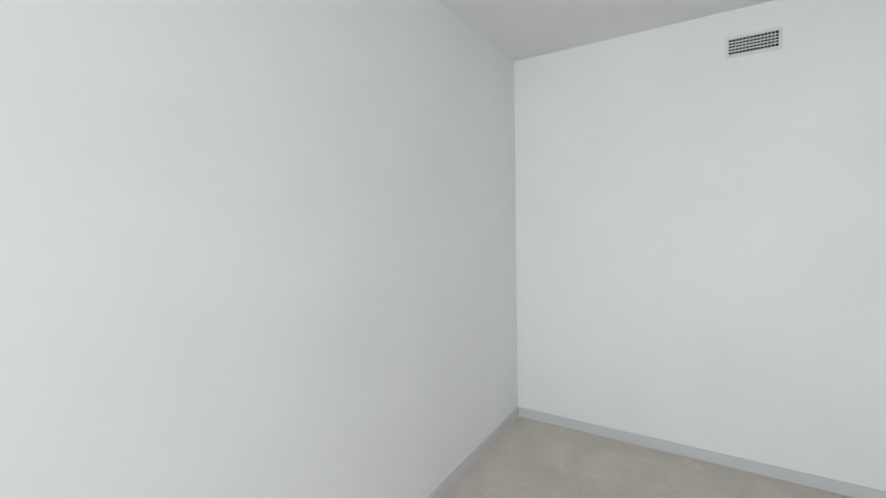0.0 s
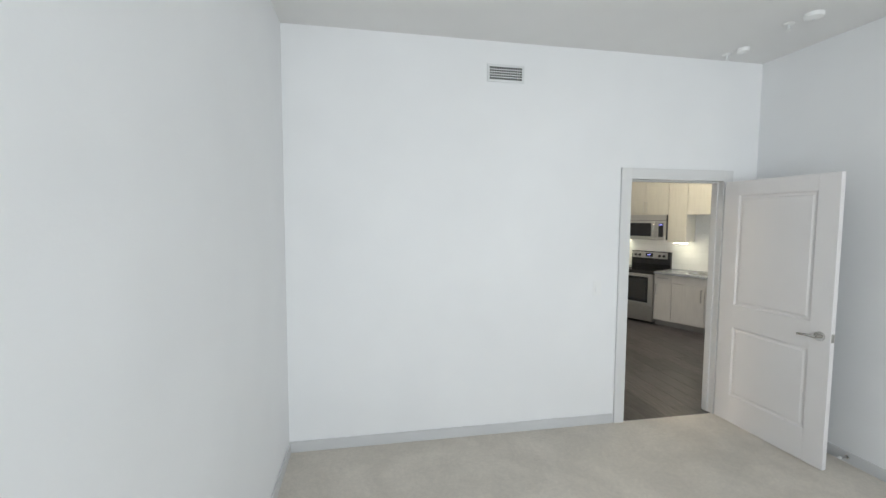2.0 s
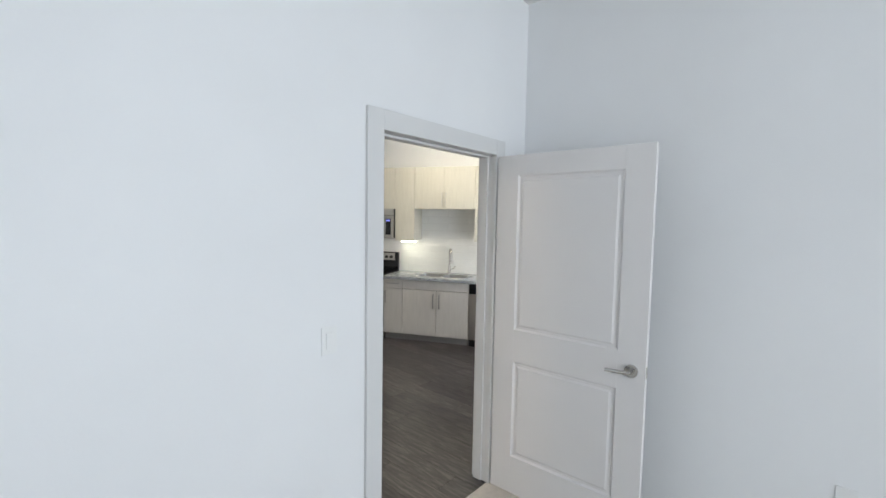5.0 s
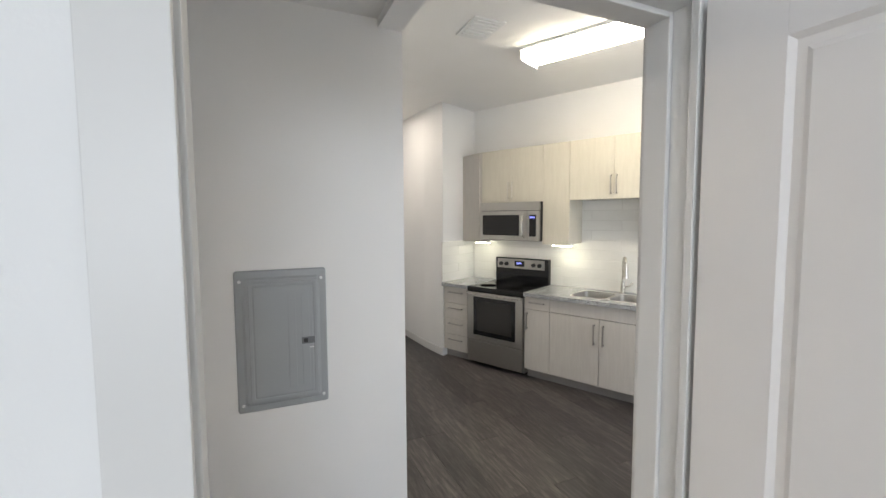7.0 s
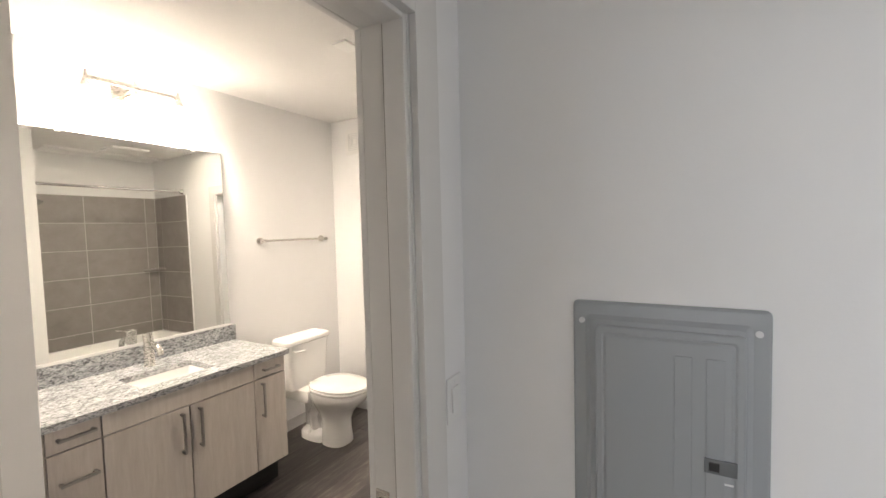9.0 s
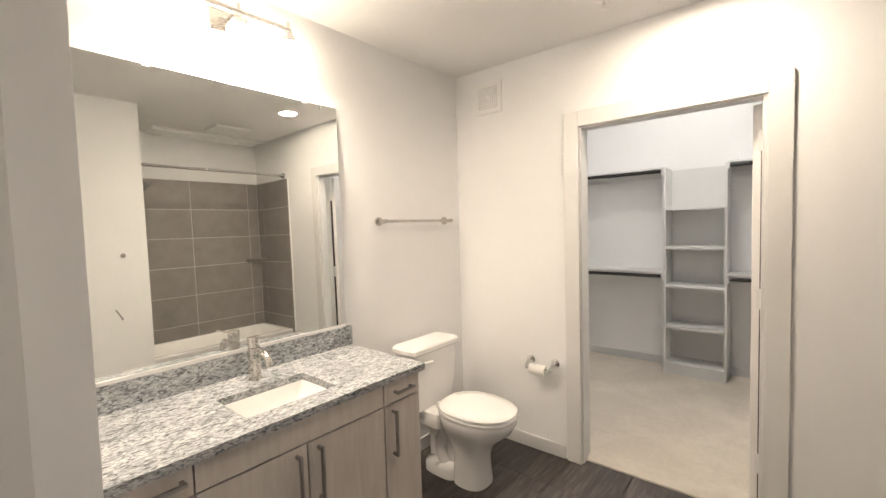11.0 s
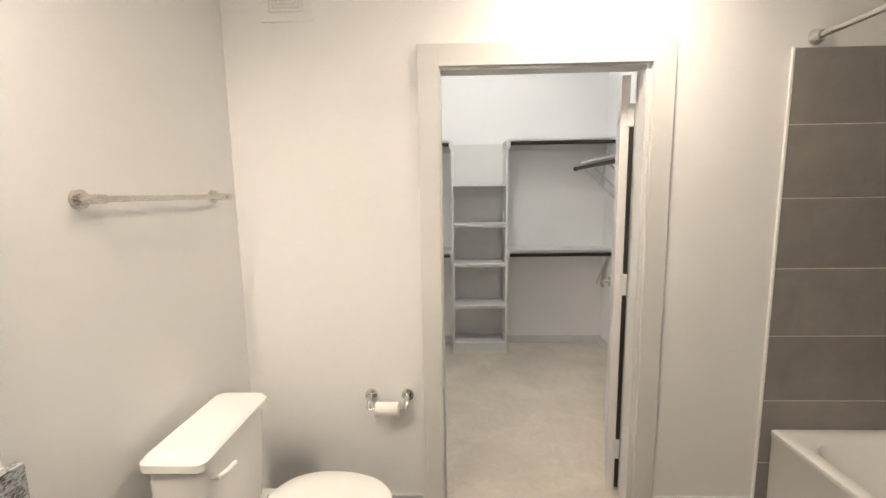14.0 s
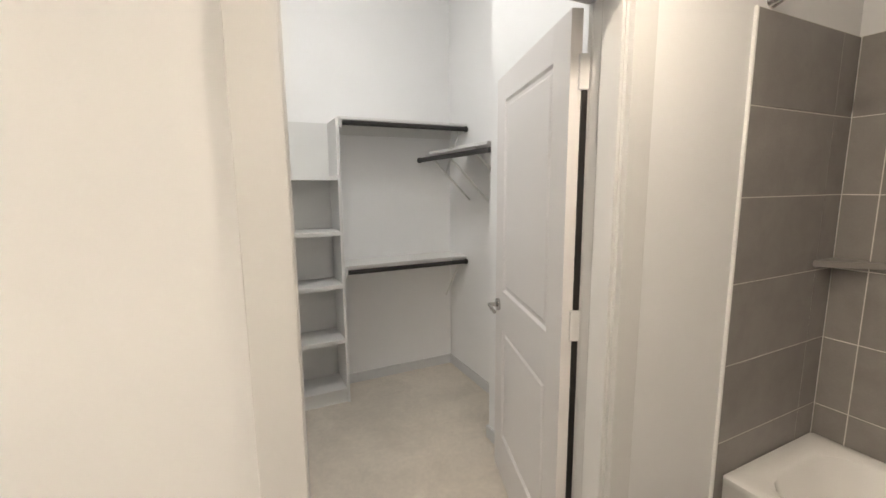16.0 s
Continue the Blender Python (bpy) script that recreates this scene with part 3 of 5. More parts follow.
def grille(name, m, w, h, rows, cols, label):
    """Wall register in the plane x-z, facing -y: border, louvres, cross bars and a black sheet for the throat's shade.
    """
    g = empty(name, m, label, "air vent")
    bm = bmesh.new()
    e = 0.018
    for x0, x1, z0, z1 in ((-w / 2, w / 2, h / 2 - e, h / 2), (-w / 2, w / 2, -h / 2, -h / 2 + e), (-w / 2, -w / 2 + e, -h / 2 + e, h / 2 - e), (w / 2 - e, w / 2, -h / 2 + e, h / 2 - e)):
        add_box(bm, x0, x1, -0.010, 0.0, z0, z1, 0.0015)
    part("border", bm, register_white, g)
    # no duct behind: a flat black sheet paints its inner shade
    part("throat", box(-w / 2 + e, w / 2 - e, -0.002, -0.0005, -h / 2 + e, h / 2 - e), dark_gap, g, "black sheet painting the shade in the duct")
    ih, iw = h - 2 * e, w - 2 * e
    for k in range(1, rows):
        z = -ih / 2 + ih * k / rows
        part("slat", box(-iw / 2, iw / 2, -0.008, -0.004, z - min(0.0032, ih / rows * 0.17), z + min(0.0032, ih / rows * 0.17)), register_white, g)
    for k in range(1, cols):
        x = -iw / 2 + iw * k / cols
        part("blade", box(x - 0.0016, x + 0.0016, -0.0075, -0.004, -ih / 2, ih / 2), register_white, g)
    return g


grille("wall_register", pose(-1.084, -0.0005, 2.816), 0.292, 0.130, 5, 14, "white metal air register high on a wall")


def wall_plate(name, m, kind, label, category):
    """Cover plate in the x-z plane facing -y, with a rocker, sockets or nothing."""
    g = empty(name, m, label, category)
    part("cover", box(-0.036, 0.036, -0.0045, 0.0, -0.058, 0.058, 0.002), plate_white, g)
    if kind == "switch":
        part("rocker", box(-0.017, 0.017, -0.010, -0.005, -0.033, 0.033, 0.002), plate_white, g)
    elif kind == "outlet":
        for z in (-0.021, 0.021):
            s = part("socket", box(-0.017, 0.017, -0.0085, -0.005, z - 0.016, z + 0.016, 0.003), plate_white, g)
            for x in (-0.007, 0.007):
                part("slot", box(x - 0.0010, x + 0.0010, -0.0090, -0.0078, z - 0.002, z + 0.006), toe_grey, s)
    else:
        part("jack", rod((0, -0.004, 0), (0, -0.009, 0), 0.005, 12), plate_white, g, smooth=True)
    for z in (-0.046, 0.046) if kind != "outlet" else (0.0,):
        part("screw", rod((0, -0.005, z), (0, -0.0075, z), 0.0032, 10), plate_white, g)
    return g


wall_plate("light_switch", pose(-0.275, -0.0002, 1.155), "switch", "white rocker light switch beside the bedroom door", "light switch")
wall_plate("cable_outlet", pose(EAST - 0.0002, -1.632, 0.485, 0, 0, 90 + 180), "jack", "white cable jack plate low on a wall", "wall plate")
wall_plate("power_outlet", pose(EAST - 0.0002, -2.04, 0.445, 0, 0, 90 + 180), "outlet", "white duplex power outlet low on a wall", "power outlet")
wall_plate("light_switch", pose(HALL_W + 0.0002, 1.283, 1.15, 0, 0, 90), "switch", "white rocker light switch beside the bathroom door", "light switch")


ds = thing("door_stop", (EAST - T, -0.84, 0.05), "small chrome door stop screwed to a baseboard", "door stop")
piece("base", rod((EAST - T, -0.84, 0.05), (EAST - T - 0.008, -0.84, 0.05), 0.014, 16), chrome, ds, smooth=True)
piece("spring", rod((EAST - T - 0.006, -0.84, 0.05), (EAST - T - 0.062, -0.84, 0.05), 0.006, 12), chrome, ds, smooth=True)
piece("tip", rod((EAST - T - 0.060, -0.84, 0.05), (EAST - T - 0.074, -0.84, 0.05), 0.010, 14), plate_white, ds, "white rubber tip", True)


def lathe(profile, seg=28):
    """Turn (radius, z) pairs about z."""
    return loft([[(r * math.cos(2 * math.pi * k / seg), r * math.sin(2 * math.pi * k / seg), z) for k in range(seg)] for r, z in profile])


def sprinkler(x, y, z):
    s = thing("sprinkler_head", (x, y, z), "small fire sprinkler head on a white ceiling", "sprinkler", "ceiling sprinklers")
    bm = lathe([(0.034, 0.0), (0.034, -0.004), (0.020, -0.010), (0.012, -0.012)])
    bmesh.ops.translate(bm, verts=bm.verts, vec=(x, y, z))
    piece("escutcheon", bm, plate_white, s, smooth=True)
    bm = add_rod(bmesh.new(), (x, y, z - 0.010), (x, y, z - 0.030), 0.007, 10)
    add_rod(bm, (x, y, z - 0.044), (x, y, z - 0.047), 0.014, 14)
    for dx in (-0.008, 0.008):
        add_rod(bm, (x + dx, y, z - 0.028), (x + dx * 0.6, y, z - 0.045), 0.002, 6)
    piece("nozzle", bm, plate_white, s, "white painted nozzle", True)


def detector(x, y, z, r=0.055):
    s = thing("smoke_detector", (x, y, z), "round white smoke detector on the ceiling", "smoke detector", "smoke detectors")
    bm = lathe([(r, 0.0), (r, -0.012), (r * 0.92, -0.024), (r * 0.55, -0.034), (r * 0.2, -0.036)])
    bmesh.ops.translate(bm, verts=bm.verts, vec=(x, y, z))
    piece("shell", bm, plate_white, s, smooth=True)
    piece("test_button", rod((x, y, z - 0.034), (x, y, z - 0.038), 0.009, 12), register_white, s, smooth=True)


sprinkler(0.70, -0.655, BED_CEIL)
detector(0.72, -0.80, BED_CEIL)
sprinkler(0.741, -0.118, BED_CEIL)
detector(0.768, -0.24, BED_CEIL, 0.045)

# ---------------------------------------------------------------- hall: breaker panel
px0, px1, pz0, pz1, py = -0.029, 0.346, 0.80, 1.414, PANEL_Y
panel = thing("breaker_panel", ((px0 + px1) / 2, py, pz0), "grey enamelled steel breaker panel set in a white wall", "breaker panel")


def upright_ring(x0, x1, z0, z1, r, y, n=4):
    """A rectangle with rounded corners in the plane y."""
    out = []
    for cx, cz, a0 in ((x1 - r, z1 - r, 0), (x0 + r, z1 - r, 90), (x0 + r, z0 + r, 180), (x1 - r, z0 + r, 270)):
        out += [(cx + r * math.cos(radians(a0 + 90 * k / (n - 1))), y, cz + r * math.sin(radians(a0 + 90 * k / (n - 1)))) for k in range(n)]
    return out


rings = []
for d, y in ((0.0, 0.0), (0.001, -0.006), (0.006, -0.010), (0.030, -0.012), (0.040, -0.020)):
    rings.append(upright_ring(px0 + d, px1 - d, pz0 + d, pz1 - d, 0.012, py + y))
piece("cover", loft(rings), steel_grey, panel)
dx0, dx1, dz0, dz1 = px0 + 0.052, px1 - 0.042, pz0 + 0.045, pz1 - 0.050
rings = []
for d, y in ((0.0, -0.0195), (0.001, -0.026), (0.004, -0.028), (0.014, -0.028), (0.018, -0.0262), (0.024, -0.0285)):
    rings.append(upright_ring(dx0 + d, dx1 - d, dz0 + d, dz1 - d, 0.008, py + y))
pdoor = piece("panel_door", loft(rings), steel_grey, panel, "grey steel panel door")
for x in (0.56, 0.76):
    piece("rib", box(dx0 + (dx1 - dx0) * x, dx0 + (dx1 - dx0) * x + 0.032, py - 0.0305, py - 0.028, dz0 + 0.05, dz1 - 0.05, 0.0014), steel_grey, pdoor)
latch = piece("latch", box(dx1 - 0.070, dx1 - 0.014, py - 0.033, py - 0.027, 1.082, 1.112, 0.002), latch_grey, pdoor, "dull grey slide latch")
piece("latch_slot", box(dx1 - 0.062, dx1 - 0.044, py - 0.0345, py - 0.032, 1.088, 1.106, 0.001), rod_black, latch, "black thumb slide")
piece("rating_label", box(dx1 - 0.064, dx1 - 0.020, py - 0.0292, py - 0.0285, 1.062, 1.066), register_white, pdoor, "small pale printed strip")
for x in (px0 + 0.022, px1 - 0.022):
    for z in (pz0 + 0.036, pz1 - 0.045):
        piece("cover_screw", rod((x, py - 0.010, z), (x, py - 0.017, z), 0.0065, 12), register_white, panel, "pale cover screw", True)
grille("ceiling_return", pose(0.445, 0.98, HALL_CEIL - 0.0005, -90), 0.30, 0.30, 12, 3, "white louvred return air grille in the ceiling")

# ---------------------------------------------------------------- kitchen
def kthing(name, x, y, z, label, category, group=""):
    return thing(name, (x, y, z), label, category, group, K)


def bar_pull(parent, x, y, z, length, upright=True, mat=None):
    """Flat bar pull standing off a front at y (facing -y)."""
    mat = mat or pull_metal
    bm = bmesh.new()
    if upright:
        add_box(bm, x - 0.006, x + 0.006, y - 0.034, y - 0.024, z - length / 2, z + length / 2, 0.002)
        for s in (-1, 1):
            add_box(bm, x - 0.005, x + 0.005, y - 0.026, y, z + s * (length / 2 - 0.010) - 0.006, z + s * (length / 2 - 0.010) + 0.006)
    else:
        add_box(bm, x - length / 2, x + length / 2, y - 0.034, y - 0.024, z - 0.006, z + 0.006, 0.002)
        for s in (-1, 1):
            add_box(bm, x + s * (length / 2 - 0.010) - 0.006, x + s * (length / 2 - 0.010) + 0.006, y - 0.026, y, z - 0.005, z + 0.005)
    return piece("bar_pull", bm, mat, parent, "brushed metal bar pull")


CT, BASE0 = 0.885, 0.095
# drawer unit
c = kthing("drawer_cabinet", -2.43, 0.31, 0, "pale wood-grain base cabinet with four drawers", "cabinet", "kitchen base cabinets")
piece("carcass", box(-2.626, -2.262, 0.02, 0.615, BASE0, 0.843), kitchen_lam, c)
piece("toe_kick", box(-2.626, -2.262, 0.075, 0.10, 0, BASE0), toe_grey, c, "grey recessed toe kick")
zs = (0.10, 0.285, 0.47, 0.655, 0.838)
for z0, z1 in zip(zs, zs[1:]):
    d = piece("drawer_front", box(-2.60, -2.268, 0.0, 0.018, z0 + 0.003, z1 - 0.003, 0.001), kitchen_lam, c)
    bar_pull(d, -2.43, 0.0, z1 - 0.055, 0.20, False)

# range
r = kthing("kitchen_range", -1.90, 0.31, 0, "stainless steel electric range with a black glass cooktop", "stove")
X0, X1 = -2.252, -1.548
piece("body", box(X0, X1, 0.02, 0.60, 0.03, 0.855, 0.003), stainless, r)
for x in (X0 + 0.05, X1 - 0.05):
    for y in (0.08, 0.54):
        piece("foot", rod((x, y, 0.0), (x, y, 0.032), 0.016, 12), rubber, r, "black levelling foot")
piece("cooktop", box(X0, X1, -0.018, 0.56, 0.855, 0.882, 0.004), black_glass, r, "black glass cooktop")
for x, y, rad in ((-2.08, 0.15, 0.105), (-1.72, 0.15, 0.085), (-2.08, 0.42, 0.08), (-1.72, 0.42, 0.10)):
    bm = lathe([(rad, 0.0), (rad, 0.0006), (rad - 0.003, 0.0006), (rad - 0.003, 0.0)], 36)
    bmesh.ops.translate(bm, verts=bm.verts, vec=(x, y, 0.8822))
    piece("burner_ring", bm, oven_glass, r, "faint grey burner ring")
od = piece("oven_door", box(X0 + 0.004, X1 - 0.004, -0.022, 0.018, 0.292, 0.815, 0.004), stainless, r, "stainless oven door")
piece("window", box(-2.165, -1.635, -0.0245, -0.020, 0.35, 0.775, 0.003), black_glass, od, "dark oven window")
piece("window_glass", box(-2.120, -1.680, -0.0265, -0.0235, 0.40, 0.735, 0.002), oven_glass, od, "smoked inner glass")
hb = bmesh.new()
add_box(hb, X0 + 0.01, X1 - 0.01, -0.060, -0.040, 0.800, 0.832, 0.006)
for x in (X0 + 0.04, X1 - 0.04):
    add_box(hb, x - 0.012, x + 0.012, -0.045, -0.020, 0.803, 0.828)
piece("door_handle", hb, nickel, od, "stainless oven door handle")
piece("fascia", box(X0, X1, -0.014, 0.018, 0.822, 0.854, 0.002), black_glass, r, "black front strip")
piece("storage_drawer", box(X0 + 0.004, X1 - 0.004, -0.018, 0.018, 0.045, 0.282, 0.006), stainless, r, "stainless storage drawer")
bg = piece("backguard", box(X0 + 0.006, X1 - 0.006, 0.555, 0.612, 0.880, 1.168, 0.006), black_glass, r, "black backguard")
cp = piece("control_panel", box(X0 + 0.030, X1 - 0.055, 0.548, 0.556, 1.045, 1.155, 0.003), stainless, bg, "stainless control strip")
for x in (-2.165, -2.090, -1.735, -1.660):
    piece("knob", rod((x, 0.548, 1.095), (x, 0.522, 1.095), 0.024, 20, 0.020), rubber, bg, "round black and steel knob", True)
clock = piece("clock", box(-1.985, -1.855, 0.545, 0.549, 1.070, 1.135, 0.002), black_glass, bg, "black clock display")
for k, (dx, wd) in enumerate(((0.0, 0.010), (0.016, 0.010), (0.034, 0.010), (0.050, 0.010))):
    piece("digit", box(-1.955 + dx, -1.955 + dx + wd, 0.5438, 0.5448, 1.098, 1.116), clock_glow, clock, "lit blue digit")

# base cabinets right of the range
c = kthing("base_cabinet", -1.40, 0.31, 0, "pale wood-grain base cabinet with one drawer and one door", "cabinet", "kitchen base cabinets")
piece("carcass", box(-1.540, -1.264, 0.02, 0.615, BASE0, 0.843), kitchen_lam, c)
piece("toe_kick", box(-1.540, -1.264, 0.075, 0.10, 0, BASE0), toe_grey, c, "grey recessed toe kick")
d = piece("drawer_front", box(-1.536, -1.266, 0.0, 0.018, 0.722, 0.838, 0.001), kitchen_lam, c)
bar_pull(d, -1.40, 0.0, 0.79, 0.17, False)
d = piece("door", box(-1.536, -1.266, 0.0, 0.018, 0.10, 0.715, 0.001), kitchen_lam, c)
bar_pull(d, -1.505, 0.0, 0.60, 0.17)
c = kthing("sink_cabinet", -0.80, 0.31, 0, "pale wood-grain sink base cabinet with two doors", "cabinet", "kitchen base cabinets")
piece("carcass", box(-1.262, -0.342, 0.02, 0.615, BASE0, 0.665), kitchen_lam, c)
piece("toe_kick", box(-1.262, -0.342, 0.075, 0.10, 0, BASE0), toe_grey, c, "grey recessed toe kick")
piece("false_front", box(-1.262, -0.344, 0.0, 0.018, 0.722, 0.838, 0.001), kitchen_lam, c)
for x0, x1, hx in ((-1.262, -0.785, -0.825), (-0.779, -0.344, -0.740)):
    d = piece("door", box(x0, x1, 0.0, 0.018, 0.10, 0.715, 0.001), kitchen_lam, c)
    bar_pull(d, hx, 0.0, 0.575, 0.19)

dw = kthing("dishwasher", -0.03, 0.31, 0, "stainless dishwasher with a black control strip", "dishwasher")
piece("tub", box(-0.330, 0.262, 0.02, 0.60, 0.10, 0.843), dark_gap, dw)
piece("front_panel", box(-0.334, 0.266, -0.012, 0.018, 0.10, 0.705, 0.004), stainless, dw)
cpn = piece("control_strip", box(-0.334, 0.266, -0.012, 0.018, 0.708, 0.838, 0.004), black_glass, dw, "black control strip")
piece("pocket_handle", box(-0.18, 0.06, -0.016, -0.011, 0.752, 0.766, 0.002), stainless, cpn, "thin steel pocket handle")
piece("kick_plate", box(-0.334, 0.266, 0.050, 0.075, 0, 0.098), rubber, dw, "black kick plate")


def slab_with_hole(x0, x1, y0, y1, z0, z1, hole):
    a, b, c0, d0 = hole
    bm = bmesh.new()
    for q in ((x0, a, y0, y1), (b, x1, y0, y1), (a, b, y0, c0), (a, b, d0, y1)):
        add_box(bm, *q, z0, z1)
    return bm


ct = kthing("kitchen_worktop", -0.6, 0.30, 0.845, "speckled white and grey granite kitchen worktop", "countertop")
piece("slab", slab_with_hole(-1.543, 0.45, -0.025, 0.617, 0.845, CT, (-1.110, -0.425, 0.115, 0.475)), granite_mat, ct)
ct2 = kthing("kitchen_worktop", -2.44, 0.30, 0.845, "short granite worktop beside the range", "countertop")
piece("slab", box(-2.628, -2.256, -0.025, 0.617, 0.845, CT, 0.002), granite_mat, ct2)


def rrect(cx, cy, hx, hy, r, z, n=5):
    out = []
    for sx, sy, a0 in ((1, 1, 0), (-1, 1, 90), (-1, -1, 180), (1, -1, 270)):
        for k in range(n):
            a = radians(a0 + 90 * k / (n - 1))
            out.append((cx + sx * (hx - r) + r * math.cos(a), cy + sy * (hy - r) + r * math.sin(a), z))
    return out


sk = kthing("kitchen_sink", -0.77, 0.295, 0.68, "stainless double-bowl kitchen sink with a thin rim", "sink")
for cx, hx in ((-0.943, 0.164), (-0.592, 0.164)):
    bm = loft([rrect(cx, 0.295, hx + 0.010, 0.196, 0.03, CT + 0.0005), rrect(cx, 0.295, hx + 0.009, 0.194, 0.03, CT + 0.004), rrect(cx, 0.295, hx - 0.004, 0.176, 0.05, CT + 0.003), rrect(cx, 0.295, hx - 0.012, 0.168, 0.05, 0.70),
               rrect(cx, 0.295, hx - 0.05, 0.13, 0.05, 0.68)], first=False)
    bowl = piece("bowl", bm, sink_steel, sk, smooth=True)
    piece("drain", rod((cx, 0.295, 0.681), (cx, 0.295, 0.684), 0.04, 20), chrome, bowl, smooth=True)
fc = kthing("kitchen_faucet", -0.75, 0.535, CT, "brushed nickel pull-down kitchen faucet", "faucet")
piece("base", rod((-0.75, 0.535, CT), (-0.75, 0.535, CT + 0.11), 0.024, 18, 0.020), nickel, fc, smooth=True)
reach = [(0.062 - 0.062 * math.cos(a), CT + 0.30 + 0.062 * math.sin(a)) for a in (0.4, 0.9, 1.4, 1.9, 2.4, 2.9)]
bm = add_tube(bmesh.new(), [(-0.75, 0.535, CT + 0.10), (-0.75, 0.535, CT + 0.28)] + [(-0.75 + 0.45 * q, 0.535 - 0.89 * q, z) for q, z in reach], 0.0135)
piece("neck", bm, nickel, fc, smooth=True)
piece("spray_head", rod((-0.694, 0.424, CT + 0.310), (-0.690, 0.417, CT + 0.165), 0.0145, 18, 0.026), nickel, fc, smooth=True)
piece("lever", add_tube(bmesh.new(), [(-0.728, 0.535, CT + 0.07), (-0.69, 0.53, CT + 0.08), (-0.655, 0.525, CT + 0.115)], 0.008), nickel, fc, smooth=True)

# uppers
UY, UB, UT = 0.28, 1.367, 2.39


def upper(x0, x1, z0, doors, pulls, label):
    c = kthing("upper_cabinet", (x0 + x1) / 2, 0.45, z0, label, "cabinet", "kitchen upper cabinets")
    piece("carcass", box(x0 + 0.001, x1 - 0.001, UY + 0.02, 0.617, z0, UT), upper_lam, c)
    xs = [x0 + (x1 - x0) * k / doors for k in range(doors + 1)]
    for k in range(doors):
        d = piece("door", box(xs[k] + 0.0007, xs[k + 1] - 0.0007, UY, UY + 0.018, z0 - 0.008, UT - 0.002, 0.001), upper_lam, c)
        if k < len(pulls):
            bar_pull(d, pulls[k], UY, z0 + 0.125, 0.18, True, upper_pull)
    return c


upper(-2.262, -1.496, 1.815, 2, (-1.905, -1.853), "pale wood-grain upper cabinet above the microwave")
upper(-1.494, -1.206, UB, 1, (), "tall pale wood-grain upper cabinet")
upper(-1.204, -0.345, 1.818, 2, (-0.80, -0.748), "short pale wood-grain upper cabinet above the sink")
upper(-0.343, 0.30, UB + 0.015, 1, (), "tall pale wood-grain upper cabinet")
c = kthing("corner_cabinet", -2.45, 0.45, UB, "pale wood-grain corner upper cabinet with an angled face", "cabinet", "kitchen upper cabinets")
piece("carcass", prism([(-2.264, UY + 0.01), (-2.264, 0.617), (-2.626, 0.617), (-2.626, 0.40), (-2.30, UY + 0.01)], UB, UT), kitchen_lam, c)
piece("angled_face", prism([(-2.302, UY), (-2.627, 0.385), (-2.620, 0.402), (-2.298, UY + 0.018)], UB - 0.008, UT - 0.004), kitchen_lam, c)

mw = kthing("microwave", -1.87, 0.42, 1.385, "stainless over-range microwave with a dark glass door", "microwave")
MX0, MX1 = -2.250, -1.500
piece("body", box(MX0, MX1, 0.245, 0.61, 1.388, 1.806, 0.004), rubber, mw, "black steel case")
piece("vent_panel", box(MX0, MX1, 0.215, 0.246, 1.716, 1.806, 0.004), stainless, mw)
md = piece("door", box(MX0, -1.635, 0.212, 0.246, 1.392, 1.711, 0.005), stainless, mw)
piece("window", box(MX0 + 0.045, -1.735, 0.2095, 0.213, 1.445, 1.668, 0.004), black_glass, md, "dark door window")
hbm = add_tube(bmesh.new(), [(-1.672, 0.212, 1.43), (-1.674, 0.165, 1.455), (-1.674, 0.152, 1.552), (-1.674, 0.165, 1.65), (-1.672, 0.212, 1.675)], 0.011)
piece("door_handle", hbm, nickel, md, "curved steel handle", True)
mc = piece("control_panel", box(-1.633, MX1, 0.213, 0.246, 1.392, 1.711, 0.005), stainless, mw)
piece("keypad", box(-1.612, -1.535, 0.2105, 0.214, 1.440, 1.668, 0.003), black_glass, mc, "black keypad")
for dx in (0.0, 0.014, 0.028, 0.042):
    piece("digit", box(-1.602 + dx, -1.594 + dx, 0.2092, 0.2102, 1.632, 1.648), clock_glow, mc, "lit blue digit")

for x0, x1 in ((-2.44, -2.27), (-1.44, -1.24)):
    ul = kthing("under_cabinet_light", (x0 + x1) / 2, 0.42, UB - 0.03, "lit slim light bar under a kitchen cabinet", "light", "under-cabinet lights")
    piece("housing", box(x0, x1, 0.395, 0.455, UB - 0.022, UB - 0.001, 0.002), plate_white, ul)
    piece("diffuser", box(x0 + 0.004, x1 - 0.004, 0.398, 0.452, UB - 0.030, UB - 0.021), under_glow, ul, "lit diffuser")
ml = kthing("hood_light", -1.87, 0.40, 1.384, "small lit lamp beneath a microwave", "light")
piece("lens", box(-1.90, -1.80, 0.38, 0.44, 1.3855, 1.3885), glow("hood_lamp_lens", (1.0, 0.86, 0.72), 10.0), ml)

fl = kthing("ceiling_light", -0.70, -0.62, KIT_CEIL, "lit fluorescent wraparound ceiling light", "ceiling light")
piece("pan", box(-1.19, -0.07, -0.750, -0.465, KIT_CEIL - 0.022, KIT_CEIL, 0.003), plate_white, fl)
prof = [(-0.742, -0.022), (-0.734, -0.060), (-0.700, -0.084), (-0.62, -0.095), (-0.525, -0.088), (-0.485, -0.062), (-0.475, -0.022)]
piece("diffuser", loft([[(x, y, KIT_CEIL + z) for y, z in prof] for x in (-1.17, -0.09)]), tube_glow, fl, "lit prismatic diffuser", True)
for x in (-1.185, -0.09):
    piece("end_cap", box(x, x + 0.014, -0.746, -0.472, KIT_CEIL - 0.096, KIT_CEIL - 0.020, 0.003), plate_white, fl)
